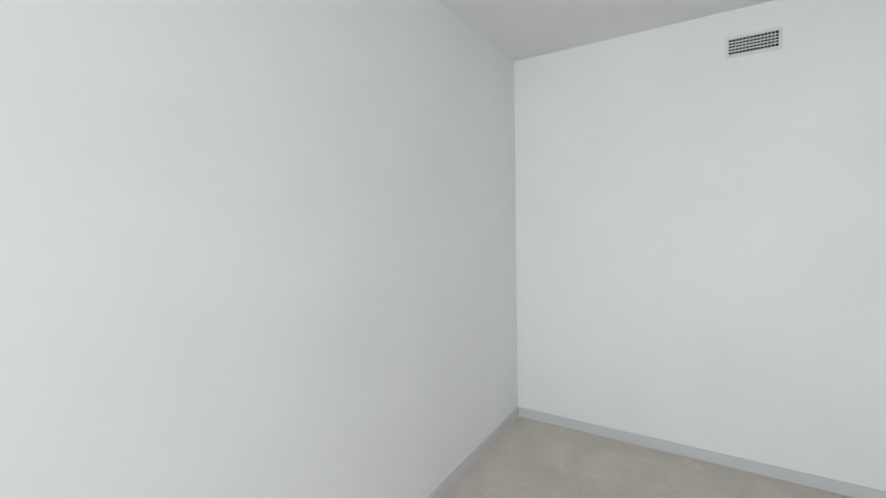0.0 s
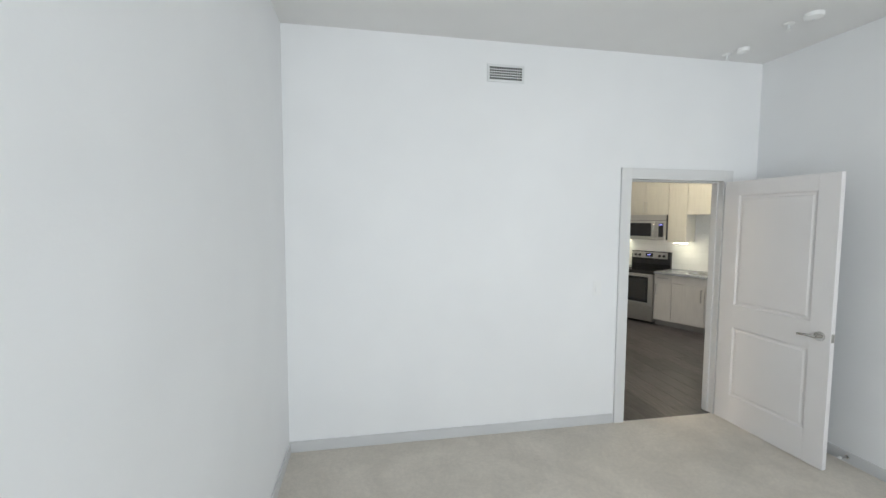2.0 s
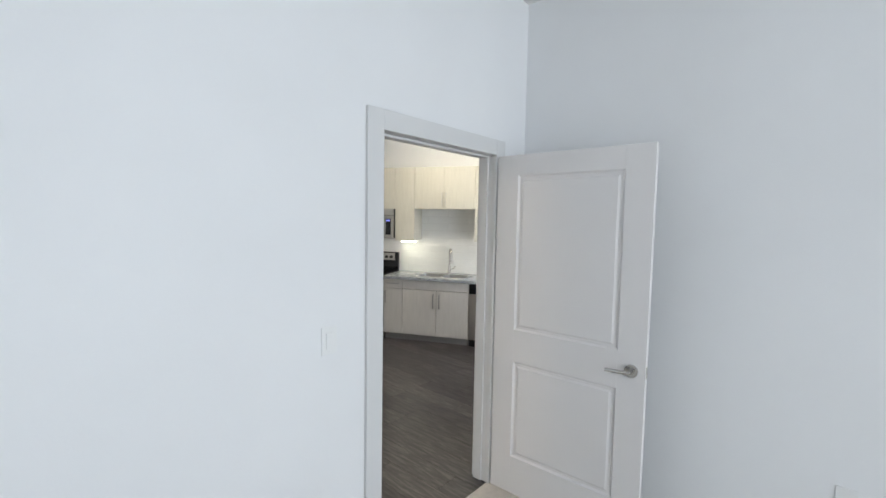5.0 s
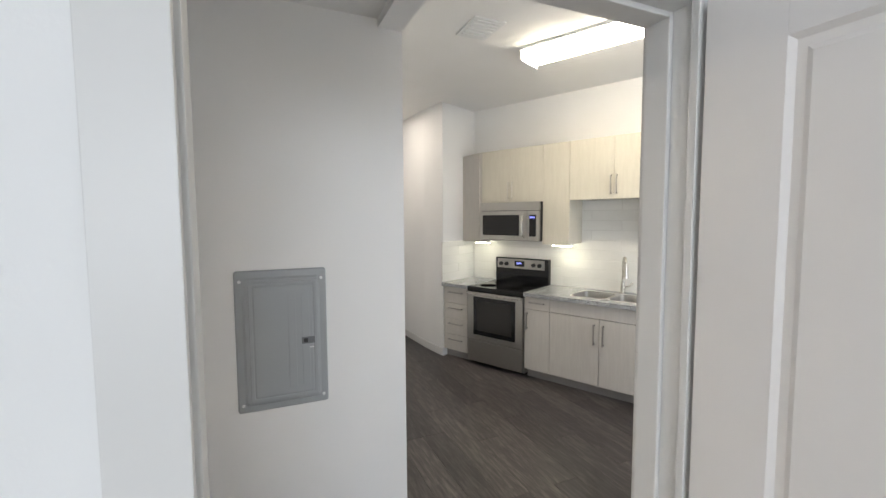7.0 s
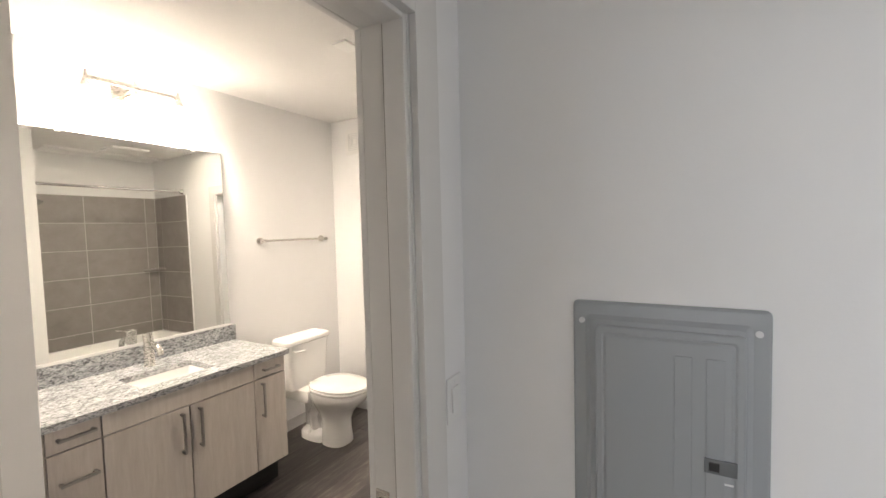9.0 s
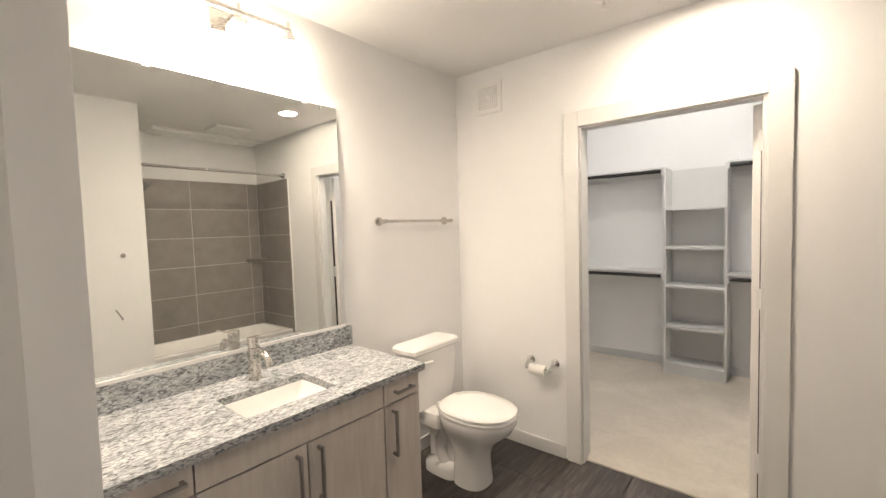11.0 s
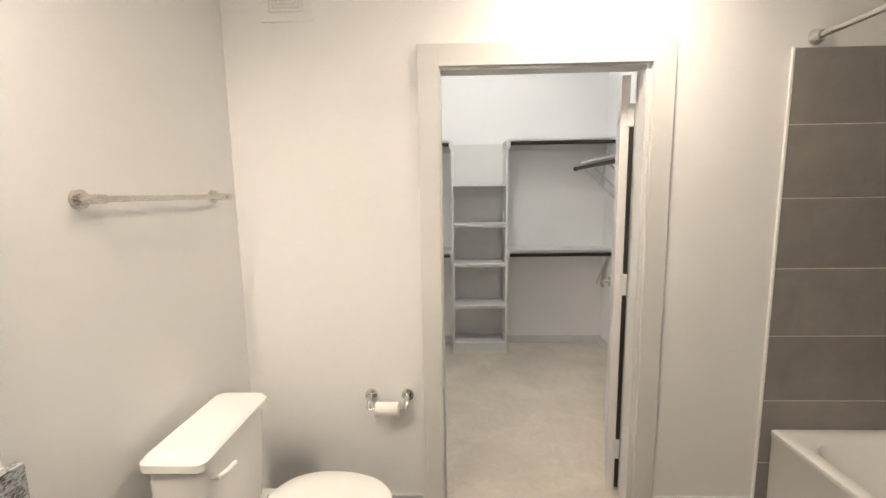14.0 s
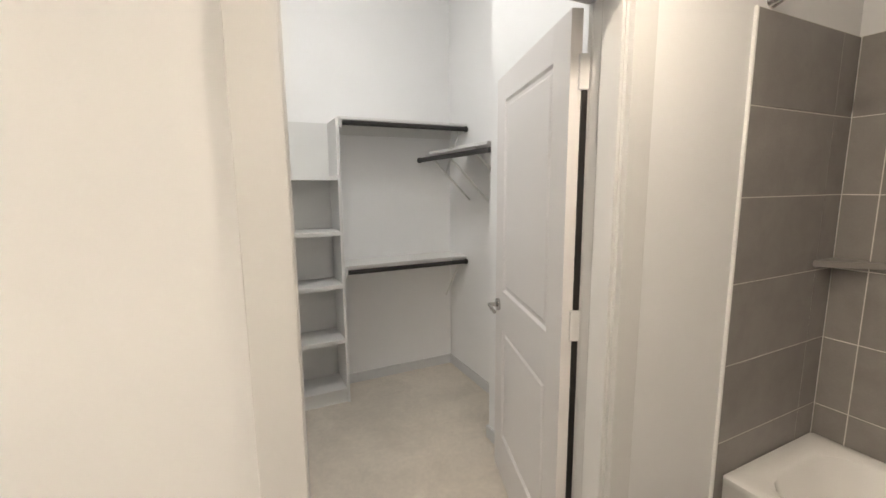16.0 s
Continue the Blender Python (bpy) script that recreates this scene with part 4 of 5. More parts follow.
cv = thing("ceiling_diffuser", (1.55, 2.08, KIT_CEIL), "white ceiling air diffuser", "air vent")
piece("plate", box(1.43, 1.67, 1.96, 2.26, KIT_CEIL - 0.012, KIT_CEIL, 0.003), register_white, cv)
for k in range(6):
    piece("slat", box(1.455, 1.645, 1.985 + k * 0.042, 2.005 + k * 0.042, KIT_CEIL - 0.018, KIT_CEIL - 0.011, 0.001), register_white, cv)


def recessed(x, y, z, label, lit):
    d = thing("recessed_light", (x, y, z), label, "ceiling light", "recessed lights")
    bm = lathe([(0.088, 0.0), (0.088, -0.004), (0.072, -0.008), (0.068, -0.002)], 32)
    bmesh.ops.translate(bm, verts=bm.verts, vec=(x, y, z))
    piece("trim_ring", bm, plate_white, d, smooth=True)
    piece("lens", rod((x, y, z - 0.0045), (x, y, z - 0.0025), 0.069, 32), lit, d, "lit frosted lens")


recessed(1.38, 4.40, KIT_CEIL, "lit round recessed ceiling light", corridor_glow)

# ---------------------------------------------------------------- bathroom
v = thing("bathroom_vanity", (-2.25, 1.54, 0), "pale ash laminate vanity cabinet with bar pulls", "vanity")
VB, VT, VF = 0.168, 0.820, -1.986
piece("carcass", box(-2.535, VF - 0.018, 0.962, 2.112, VB - 0.005, 0.690), vanity_lam, v)
for y0, y1 in ((0.962, 0.98), (2.094, 2.112)):
    piece("side_panel", box(-2.535, VF - 0.018, y0, y1, 0.690, VT), vanity_lam, v)
piece("toe_kick", box(-2.11, -2.09, 0.965, 2.110, 0.0, VB - 0.005), rubber, v, "dark recessed toe kick")
piece("side_leg", box(-2.535, -2.10, 2.094, 2.112, 0.0, VB - 0.005), vanity_lam, v)


def vfront(name, y0, y1, z0, z1):
    return piece(name, box(VF - 0.018, VF, y0 + 0.002, y1 - 0.002, z0, z1, 0.001), vanity_lam, v)


def vpull(parent, y, z, length, upright):
    bm = bmesh.new()
    if upright:
        add_box(bm, VF + 0.022, VF + 0.034, y - 0.006, y + 0.006, z - length / 2, z + length / 2, 0.002)
        for s in (-1, 1):
            q = z + s * (length / 2 - 0.008)
            add_box(bm, VF, VF + 0.024, y - 0.005, y + 0.005, q - 0.006, q + 0.006)
    else:
        add_box(bm, VF + 0.022, VF + 0.034, y - length / 2, y + length / 2, z - 0.006, z + 0.006, 0.002)
        for s in (-1, 1):
            q = y + s * (length / 2 - 0.008)
            add_box(bm, VF, VF + 0.024, q - 0.006, q + 0.006, z - 0.005, z + 0.005)
    piece("bar_pull", bm, pull_metal, parent, "brushed metal bar pull")


for z0, z1 in ((0.722, 0.817), (0.452, 0.716), (0.172, 0.446)):
    d = vfront("drawer_front", 0.963, 1.150, z0, z1)
    vpull(d, 1.06, (z0 + z1) / 2 + 0.005, 0.13, False)
vfront("false_front", 1.152, 1.892, 0.722, 0.817)
d = vfront("door", 1.152, 1.521, 0.172, 0.716)
vpull(d, 1.478, 0.592, 0.205, True)
d = vfront("door", 1.523, 1.892, 0.172, 0.716)
vpull(d, 1.566, 0.592, 0.205, True)
d = vfront("drawer_front", 1.894, 2.112, 0.722, 0.817)
vpull(d, 2.003, 0.768, 0.11, False)
d = vfront("door", 1.894, 2.112, 0.172, 0.716)
vpull(d, 1.94, 0.592, 0.205, True)

vt = thing("granite_countertop", (-2.25, 1.55, 0.821), "white, grey and black speckled granite vanity top", "countertop")
SINK = (-2.325, -2.072, 1.350, 1.716)
piece("slab", slab_with_hole(-2.538, -1.965, 0.932, 2.135, 0.821, 0.851, SINK), granite_mat, vt)
piece("backsplash", box(-2.538, -2.516, 0.932, 2.146, 0.8515, 0.955, 0.0015), granite_mat, vt, "granite backsplash strip")
bs = thing("vanity_basin", ((SINK[0] + SINK[1]) / 2, (SINK[2] + SINK[3]) / 2, 0.70), "white rectangular undermount porcelain basin", "sink")
cx, cy = (SINK[0] + SINK[1]) / 2, (SINK[2] + SINK[3]) / 2
bm = loft([rrect(cx, cy, 0.142, 0.198, 0.012, 0.8205), rrect(cx, cy, 0.125, 0.181, 0.014, 0.8205), rrect(cx, cy, 0.118, 0.165, 0.03, 0.750), rrect(cx, cy, 0.10, 0.12, 0.05, 0.705),
           rrect(cx, cy, 0.03, 0.03, 0.028, 0.697)], first=False)
piece("bowl", bm, porcelain, bs, smooth=True)
piece("drain", rod((cx - 0.03, cy, 0.700), (cx - 0.03, cy, 0.706), 0.024, 20), chrome, bs, "chrome pop-up drain", True)

fx, fy = -2.425, 1.553
f = thing("bathroom_faucet", (fx, fy, 0.851), "brushed nickel single-lever bathroom faucet", "faucet")
piece("flange", rod((fx, fy, 0.851), (fx, fy, 0.857), 0.030, 24), nickel, f, smooth=True)
piece("body", rod((fx, fy, 0.856), (fx, fy, 0.990), 0.027, 24, 0.025), nickel, f, smooth=True)
bm = add_tube(bmesh.new(), [(fx + 0.012, fy, 0.952), (fx + 0.06, fy, 0.974), (fx + 0.098, fy, 0.972), (fx + 0.120, fy, 0.955), (fx + 0.126, fy, 0.928)], 0.0155, 14)
piece("spout", bm, nickel, f, smooth=True)
piece("cap", rod((fx, fy, 0.992), (fx - 0.004, fy, 1.036), 0.025, 24), nickel, f, smooth=True)
piece("lever", add_tube(bmesh.new(), [(fx, fy, 1.026), (fx + 0.036, fy - 0.019, 1.030), (fx + 0.080, fy - 0.042, 1.036)], 0.0044, 10), nickel, f, smooth=True)

mr = thing("wall_mirror", (-2.535, 1.59, 0.975), "large frameless rectangular mirror above the vanity", "mirror")
lean = 0.009
piece("glass", loft([[(-2.536 + q, 0.934, z), (-2.530 + q, 0.934, z), (-2.530 + q, 2.108, z), (-2.536 + q, 2.108, z)] for z, q in ((0.972, lean), (2.130, 0.0))]), mirror_mat, mr)
piece("channel", box(-2.538, -2.515, 0.934, 2.108, 0.956, 0.971, 0.001), shelf_paint, mr, "thin pale bottom channel")
for y in (1.25, 1.92):
    piece("clip", box(-2.538, -2.524, y - 0.012, y + 0.012, 2.122, 2.140, 0.002), plate_white, mr, "clear plastic mirror clip")

vl = thing("vanity_light", (-2.535, 1.57, 2.33), "lit three-lamp nickel vanity light over the mirror", "wall light")
piece("wall_plate", box(-2.540, -2.522, 1.49, 1.65, 2.335, 2.445, 0.004), nickel, vl)
piece("stem", rod((-2.525, 1.57, 2.40), (-2.435, 1.57, 2.405), 0.012, 14), nickel, vl, smooth=True)
piece("bar", box(-2.446, -2.424, 1.335, 1.805, 2.392, 2.412, 0.004), nickel, vl)
for y in (1.345, 1.57, 1.795):
    bm = lathe([(0.034, 2.347), (0.050, 2.335), (0.062, 2.215), (0.058, 2.215), (0.047, 2.330), (0.030, 2.340)], 28)
    bmesh.ops.translate(bm, verts=bm.verts, vec=(-2.435, y, 0))
    sh = piece("shade", bm, shade_glow, vl, "glowing frosted glass shade", True)
    bm = lathe([(0.012, 2.330), (0.020, 2.292), (0.042, 2.254), (0.044, 2.232), (0.034, 2.214), (0.012, 2.208)], 20)
    bmesh.ops.translate(bm, verts=bm.verts, vec=(-2.435, y, 0))
    piece("bulb", bm, bulb_glow, sh, "lit bulb in an open shade", True)
    piece("socket", rod((-2.435, y, 2.392), (-2.435, y, 2.346), 0.016, 18, 0.034), nickel, sh, smooth=True)
    piece("finial", rod((-2.435, y, 2.412), (-2.435, y, 2.438), 0.009, 12, 0.006), nickel, sh, smooth=True)

tb = thing("towel_bar", (-2.53, 2.71, 1.52), "brushed nickel towel bar on a white wall", "towel bar")
piece("bar", rod((-2.478, 2.375, 1.526), (-2.478, 3.000, 1.526), 0.0085, 14), nickel, tb, smooth=True)
for y in (2.385, 2.990):
    piece("rosette", rod((-2.540, y, 1.526), (-2.528, y, 1.526), 0.026, 22), nickel, tb, smooth=True)
    piece("post", rod((-2.530, y, 1.526), (-2.464, y, 1.526), 0.014, 16, 0.012), nickel, tb, smooth=True)

tp = thing("toilet_paper_holder", (-1.89, BATH_N, 0.60), "chrome toilet paper holder with a small white roll", "paper holder")
for x in (-1.965, -1.795):
    piece("rosette", rod((x, BATH_N, 0.597), (x, BATH_N - 0.012, 0.597), 0.028, 22), chrome, tp, smooth=True)
    piece("post", add_tube(bmesh.new(), [(x, BATH_N - 0.008, 0.597), (x, BATH_N - 0.05, 0.594), (x, BATH_N - 0.078, 0.564)], 0.011, 12), chrome, tp, smooth=True)
piece("spindle", rod((-1.965, BATH_N - 0.078, 0.562), (-1.795, BATH_N - 0.078, 0.570), 0.007, 12), chrome, tp, smooth=True)
roll = thing("toilet_paper_roll", (-1.89, BATH_N - 0.078, 0.54), "nearly used white toilet paper roll on its holder", "paper roll")
ring = [[(x, BATH_N - 0.078 + rr * math.cos(a), 0.562 + rr * math.sin(a)) for a in (2 * math.pi * k / 24 for k in range(24))] for x, rr in
        ((-1.932, 0.019), (-1.932, 0.033), (-1.828, 0.033), (-1.828, 0.019))]
piece("sheet_roll", loft(ring + ring[:1], False), paper, roll, smooth=True)


# toilet
def egg(cx, cy, back, front, half, z, n=36, power=2.3):
    """An elongated bowl outline, x to the front."""
    out = []
    for k in range(n):
        a = 2 * math.pi * k / n
        c0, s0 = math.cos(a), math.sin(a)
        lx = front if c0 >= 0 else back
        out.append((cx + lx * math.copysign(abs(c0) ** (2 / power), c0), cy + half * math.copysign(abs(s0) ** (2 / power), s0), z))
    return out


TY = 2.635
to = thing("toilet", (-2.15, TY, 0), "white two-piece porcelain toilet with closed lid", "toilet")
TC = -2.05
TK = 2.60
piece("bowl", loft([egg(-2.075, TY, 0.10, 0.112, 0.106, 0.0, power=2.6), egg(-2.075, TY, 0.10, 0.113, 0.105, 0.02, power=2.6), egg(-2.075, TY, 0.100, 0.104, 0.099, 0.11, power=2.5), egg(-2.072, TY, 0.10, 0.106, 0.101, 0.18),
                    egg(-2.065, TY, 0.15, 0.126, 0.112, 0.235), egg(TC, TY, 0.21, 0.160, 0.130, 0.285), egg(TC, TY, 0.20, 0.222, 0.168, 0.335), egg(TC, TY, 0.205, 0.247, 0.184, 0.378), egg(TC, TY, 0.205, 0.250, 0.186, 0.395),
                    egg(TC, TY, 0.205, 0.246, 0.184, 0.410)]), porcelain, to, smooth=True)
piece("foot", loft([egg(-2.24, TY, 0.16, 0.10, 0.104, 0.0, power=3.2), egg(-2.24, TY, 0.16, 0.10, 0.103, 0.045, power=3.2), egg(-2.24, TY, 0.15, 0.10, 0.092, 0.062, power=3.0), egg(-2.23, TY, 0.13, 0.10, 0.055, 0.085)]), porcelain, to, smooth=True)
piece("web", loft([egg(-2.22, TY, 0.17, 0.12, 0.046, z, power=3.0) for z in (0.05, 0.20, 0.36)]), porcelain, to, smooth=True)
piece("tank_shelf", box(-2.47, -2.20, TY - 0.16, TY + 0.16, 0.31, 0.408, 0.03), porcelain, to, smooth=True)
curve = [(-2.06, 0.17), (-2.11, 0.235), (-2.175, 0.262), (-2.24, 0.245), (-2.275, 0.19), (-2.268, 0.13), (-2.25, 0.07)]
for s in (-1, 1):
    piece("trapway", add_tube(bmesh.new(), [(x, TY + s * 0.030, z) for x, z in curve], 0.047, 18), porcelain, to, smooth=True)
piece("seat", loft([egg(TC, TY, 0.205, 0.252, 0.186, 0.4115), egg(TC, TY, 0.208, 0.258, 0.190, 0.418), egg(TC, TY, 0.208, 0.258, 0.190, 0.428), egg(TC, TY, 0.205, 0.252, 0.186, 0.433)]), porcelain, to, smooth=True)
piece("lid", loft([egg(TC, TY, 0.200, 0.248, 0.182, 0.4365), egg(TC, TY, 0.204, 0.257, 0.189, 0.441), egg(TC, TY, 0.204, 0.255, 0.188, 0.450), egg(TC, TY, 0.195, 0.240, 0.178, 0.458), egg(TC, TY, 0.12, 0.15, 0.11, 0.462)]), porcelain, to, smooth=True)
for s in (-0.075, 0.075):
    piece("hinge", box(-2.262, -2.235, TY + s - 0.018, TY + s + 0.018, 0.409, 0.448, 0.006), porcelain, to, smooth=True)
    piece("bolt_cap", rod((-2.27, TY + s * 1.12, 0.05), (-2.27, TY + s * 1.12, 0.080), 0.017, 14, 0.010), porcelain, to, smooth=True)
piece("tank", loft([rrect(-2.385, TK, 0.078, 0.172, 0.03, 0.405), rrect(-2.383, TK, 0.084, 0.186, 0.03, 0.52), rrect(-2.380, TK, 0.088, 0.196, 0.03, 0.745)]), porcelain, to, smooth=True)
piece("tank_lid", loft([rrect(-2.380, TK, 0.094, 0.206, 0.03, 0.745), rrect(-2.378, TK, 0.099, 0.213, 0.03, 0.752), rrect(-2.378, TK, 0.099, 0.213, 0.03, 0.776), rrect(-2.378, TK, 0.090, 0.203, 0.03, 0.787)]), porcelain, to, smooth=True)
piece("flush_lever", add_tube(bmesh.new(), [(-2.298, TK - 0.155, 0.700), (-2.274, TK - 0.155, 0.700), (-2.266, TK - 0.13, 0.699), (-2.266, TK - 0.075, 0.694)], 0.008, 10), plate_white, to, "white flush lever", True)
sv = thing("supply_valve", (-2.53, 2.40, 0.16), "chrome water supply valve and hose beside a toilet", "valve")
piece("stop_valve", rod((-2.54, 2.375, 0.205), (-2.475, 2.375, 0.205), 0.012, 14), chrome, sv, smooth=True)
piece("handle", rod((-2.478, 2.375, 0.205), (-2.462, 2.375, 0.205), 0.022, 16), chrome, sv, smooth=True)
piece("hose", add_tube(bmesh.new(), [(-2.49, 2.375, 0.21), (-2.485, 2.36, 0.26), (-2.47, 2.39, 0.32), (-2.44, 2.455, 0.365), (-2.43, 2.47, 0.400)], 0.006, 10), nickel, sv, smooth=True)

# tub
TX0, TX1, TY0, TY1, TZ = -0.135, 0.505, 1.775, 3.158, 0.438
tc, td = (TX0 + TX1) / 2, (TY0 + TY1) / 2
hx, hy = (TX1 - TX0) / 2, (TY1 - TY0) / 2
bt = thing("bathtub", (tc, td, 0), "white alcove bathtub with a flat apron", "bathtub")
bm = loft([rrect(tc, td, hx - 0.012, hy, 0.004, 0.0), rrect(tc, td, hx - 0.006, hy, 0.004, TZ - 0.035), rrect(tc, td, hx, hy, 0.008, TZ - 0.028), rrect(tc, td, hx, hy, 0.010, TZ - 0.006),
           rrect(tc, td, hx - 0.008, hy - 0.008, 0.012, TZ), rrect(tc, td, hx - 0.055, hy - 0.075, 0.10, TZ), rrect(tc, td, hx - 0.070, hy - 0.095, 0.12, TZ - 0.015),
           rrect(tc, td, hx - 0.11, hy - 0.17, 0.14, 0.16), rrect(tc, td, hx - 0.16, hy - 0.24, 0.14, 0.115)])
piece("shell", bm, tub_white, bt, smooth=True)
piece("overflow", rod((tc, 1.875, 0.31), (tc, 1.890, 0.312), 0.035, 20), chrome, bt, "round chrome overflow plate", True)
piece("drain", rod((tc, 2.05, 0.116), (tc, 2.05, 0.122), 0.032, 20), chrome, bt, "chrome drain", True)
cr = thing("shower_rod", (-0.095, 2.47, 2.13), "chrome shower curtain rod across the tub", "shower rod")
piece("tube", rod((-0.095, 1.768, 2.13), (-0.095, BATH_N - 0.002, 2.13), 0.0125, 16), chrome, cr, smooth=True)
for y0, y1 in ((1.766, 1.80), (BATH_N - 0.034, BATH_N - 0.001)):
    piece("flange", rod((-0.095, y0, 2.13), (-0.095, y1, 2.13), 0.034 if y0 < 2 else 0.020, 20, 0.020 if y0 < 2 else 0.034), chrome, cr, smooth=True)
shd = thing("wall_shower", (0.17, 1.765, 2.03), "dark nickel shower head on a bent arm", "shower head")
piece("arm", add_tube(bmesh.new(), [(0.17, 1.765, 2.06), (0.17, 1.83, 2.07), (0.17, 1.89, 2.04), (0.17, 1.92, 2.0)], 0.009, 10), nickel, shd, smooth=True)
piece("head", rod((0.17, 1.915, 2.01), (0.17, 1.955, 1.955), 0.016, 24, 0.055), pull_metal, shd, smooth=True)

# ceiling fixtures and hooks
recessed(-0.97, 2.75, BATH_CEIL, "lit round recessed bathroom ceiling light", disc_glow)
pl = thing("ceiling_sensor", (-1.33, 2.05, BATH_CEIL), "small white plate on the bathroom ceiling", "ceiling plate")
piece("plate", box(-1.37, -1.28, 1.99, 2.11, BATH_CEIL - 0.012, BATH_CEIL, 0.003), plate_white, pl)
sprinkler(-1.36, 2.82, BATH_CEIL)
ef = thing("exhaust_fan", (-0.09, 2.61, BATH_CEIL), "white exhaust fan grille in the bathroom ceiling", "exhaust fan")
piece("grille_plate", box(-0.235, 0.055, 2.44, 2.78, BATH_CEIL - 0.022, BATH_CEIL, 0.005), plate_white, ef)
for k in range(8):
    piece("slat", box(-0.21, 0.03, 2.465 + k * 0.038, 2.490 + k * 0.038, BATH_CEIL - 0.0235, BATH_CEIL - 0.021), plate_white, ef)
ap = thing("access_panel", (0.36, 2.6, BATH_CEIL), "white trimmed access panel in the ceiling over the tub", "access panel")
piece("panel", box(0.24, 0.50, 2.07, 3.12, BATH_CEIL - 0.020, BATH_CEIL, 0.003), plate_white, ap)
piece("trim_strip", box(0.215, 0.245, 2.05, 3.14, BATH_CEIL - 0.028, BATH_CEIL, 0.003), plate_white, ap)

wv = thing("wall_vent", (-2.26, BATH_N, 2.35), "square white louvred vent high on a wall", "air vent")
piece("plate", box(-2.366, -2.150, BATH_N - 0.010, BATH_N, 2.245, 2.456, 0.003), plate_white, wv)
for d in (0.035, 0.050, 0.065, 0.080):
    bm = bmesh.new()
    x0, x1, z0, z1, w = -2.366 + d, -2.150 - d, 2.245 + d, 2.456 - d, 0.0045
    for q in ((x0, x1, z1 - w, z1), (x0, x1, z0, z0 + w), (x0, x0 + w, z0 + w, z1 - w), (x1 - w, x1, z0 + w, z1 - w)):
        add_box(bm, q[0], q[1], BATH_N - 0.015, BATH_N - 0.0095, q[2], q[3])
    piece("louvre_ring", bm, register_white, wv)
rh = thing("robe_hook", (-0.452, 1.598, 1.364), "small nickel robe hook on a white wall", "hook", "wall hooks")
piece("peg", rod((-0.45, 1.598, 1.364), (-0.478, 1.598, 1.364), 0.013, 14, 0.017), pull_metal, rh, smooth=True)
rh = thing("towel_hook", (-0.452, 1.555, 0.93), "slim curved nickel towel hook on a white wall", "hook", "wall hooks")
piece("arm", add_tube(bmesh.new(), [(-0.45, 1.535, 0.955), (-0.468, 1.542, 0.935), (-0.480, 1.558, 0.90), (-0.474, 1.570, 0.88), (-0.462, 1.568, 0.875)], 0.006, 8), pull_metal, rh, smooth=True)

# ---------------------------------------------------------------- closet
FR = 5.14
tw = thing("closet_shelf_tower", (-1.35, 5.28, 0), "white painted closet shelf tower with open shelves", "shelf unit")
for x0, x1 in ((-1.605, -1.585), (-1.115, -1.095)):
    piece("upright", box(x0, x1, FR, CLOSET_N - 0.002, 0.0, 1.975, 0.001), shelf_paint, tw)
for z in (1.577, 1.209, 0.842, 0.450, 0.085):
    piece("shelf", box(-1.585, -1.115, FR + 0.002, CLOSET_N - 0.012, z, z + 0.028, 0.001), shelf_paint, tw)
piece("back_panel", box(-1.585, -1.115, CLOSET_N - 0.012, CLOSET_N - 0.003, 0.0, 1.975), shelf_paint, tw)
piece("kick_board", box(-1.585, -1.115, FR + 0.012, FR + 0.026, 0.0, 0.085), shelf_paint, tw)


def hanging(x0, x1, z, end, label):
    """A shelf with a cleat below it and a dark rod hung under its front edge."""
    s = thing("closet_shelf", ((x0 + x1) / 2, 5.30, z), label, "closet shelf", "closet shelves")
    piece("board", box(x0, x1, FR + 0.01, CLOSET_N - 0.002, z + 0.026, z + 0.042, 0.001), shelf_paint, s)
    piece("cleat", box(x0, x1, CLOSET_N - 0.020, CLOSET_N - 0.001, z - 0.045, z + 0.025), shelf_paint, s)
    tip = x1 - (0.018 if end else 0.010)
    piece("rod", rod((x0 + 0.012, FR - 0.008, z), (tip, FR - 0.008, z), 0.0165, 18), rod_black, s, "dark bronze hanging rod", True)
    for x in (x0,) if end else (x0, x1):
        a, b = (x, x + 0.016) if x == x0 else (x - 0.016, x)
        piece("rod_socket", box(a, b, FR - 0.032, FR + 0.040, z - 0.035, z + 0.030, 0.003), shelf_paint, s)
    if end:
        piece("end_cap", rod((tip, FR - 0.008, z), (tip + 0.012, FR - 0.008, z), 0.023, 18, 0.020), rod_black, s, smooth=True)
        q = tip - 0.03
        piece("bracket", add_tube(bmesh.new(), [(q, FR - 0.008, z - 0.028), (q, FR + 0.05, z - 0.034), (q, FR + 0.06, z + 0.02), (q, CLOSET_N - 0.01, z + 0.022)], 0.007, 8), shelf_paint, s)
        piece("strut", add_tube(bmesh.new(), [(q, FR + 0.05, z - 0.03), (q, CLOSET_N - 0.012, z - 0.33)], 0.007, 8), shelf_paint, s)


hanging(-1.095, CLOSET_E, 1.948, True, "white upper closet shelf with a dark hanging rod")
hanging(-1.095, CLOSET_E, 0.950, True, "white lower closet shelf with a dark hanging rod")
hanging(BATH_W, -1.605, 1.948, False, "white upper closet shelf with a dark hanging rod")
hanging(BATH_W, -1.605, 0.950, False, "white lower closet shelf with a dark hanging rod")


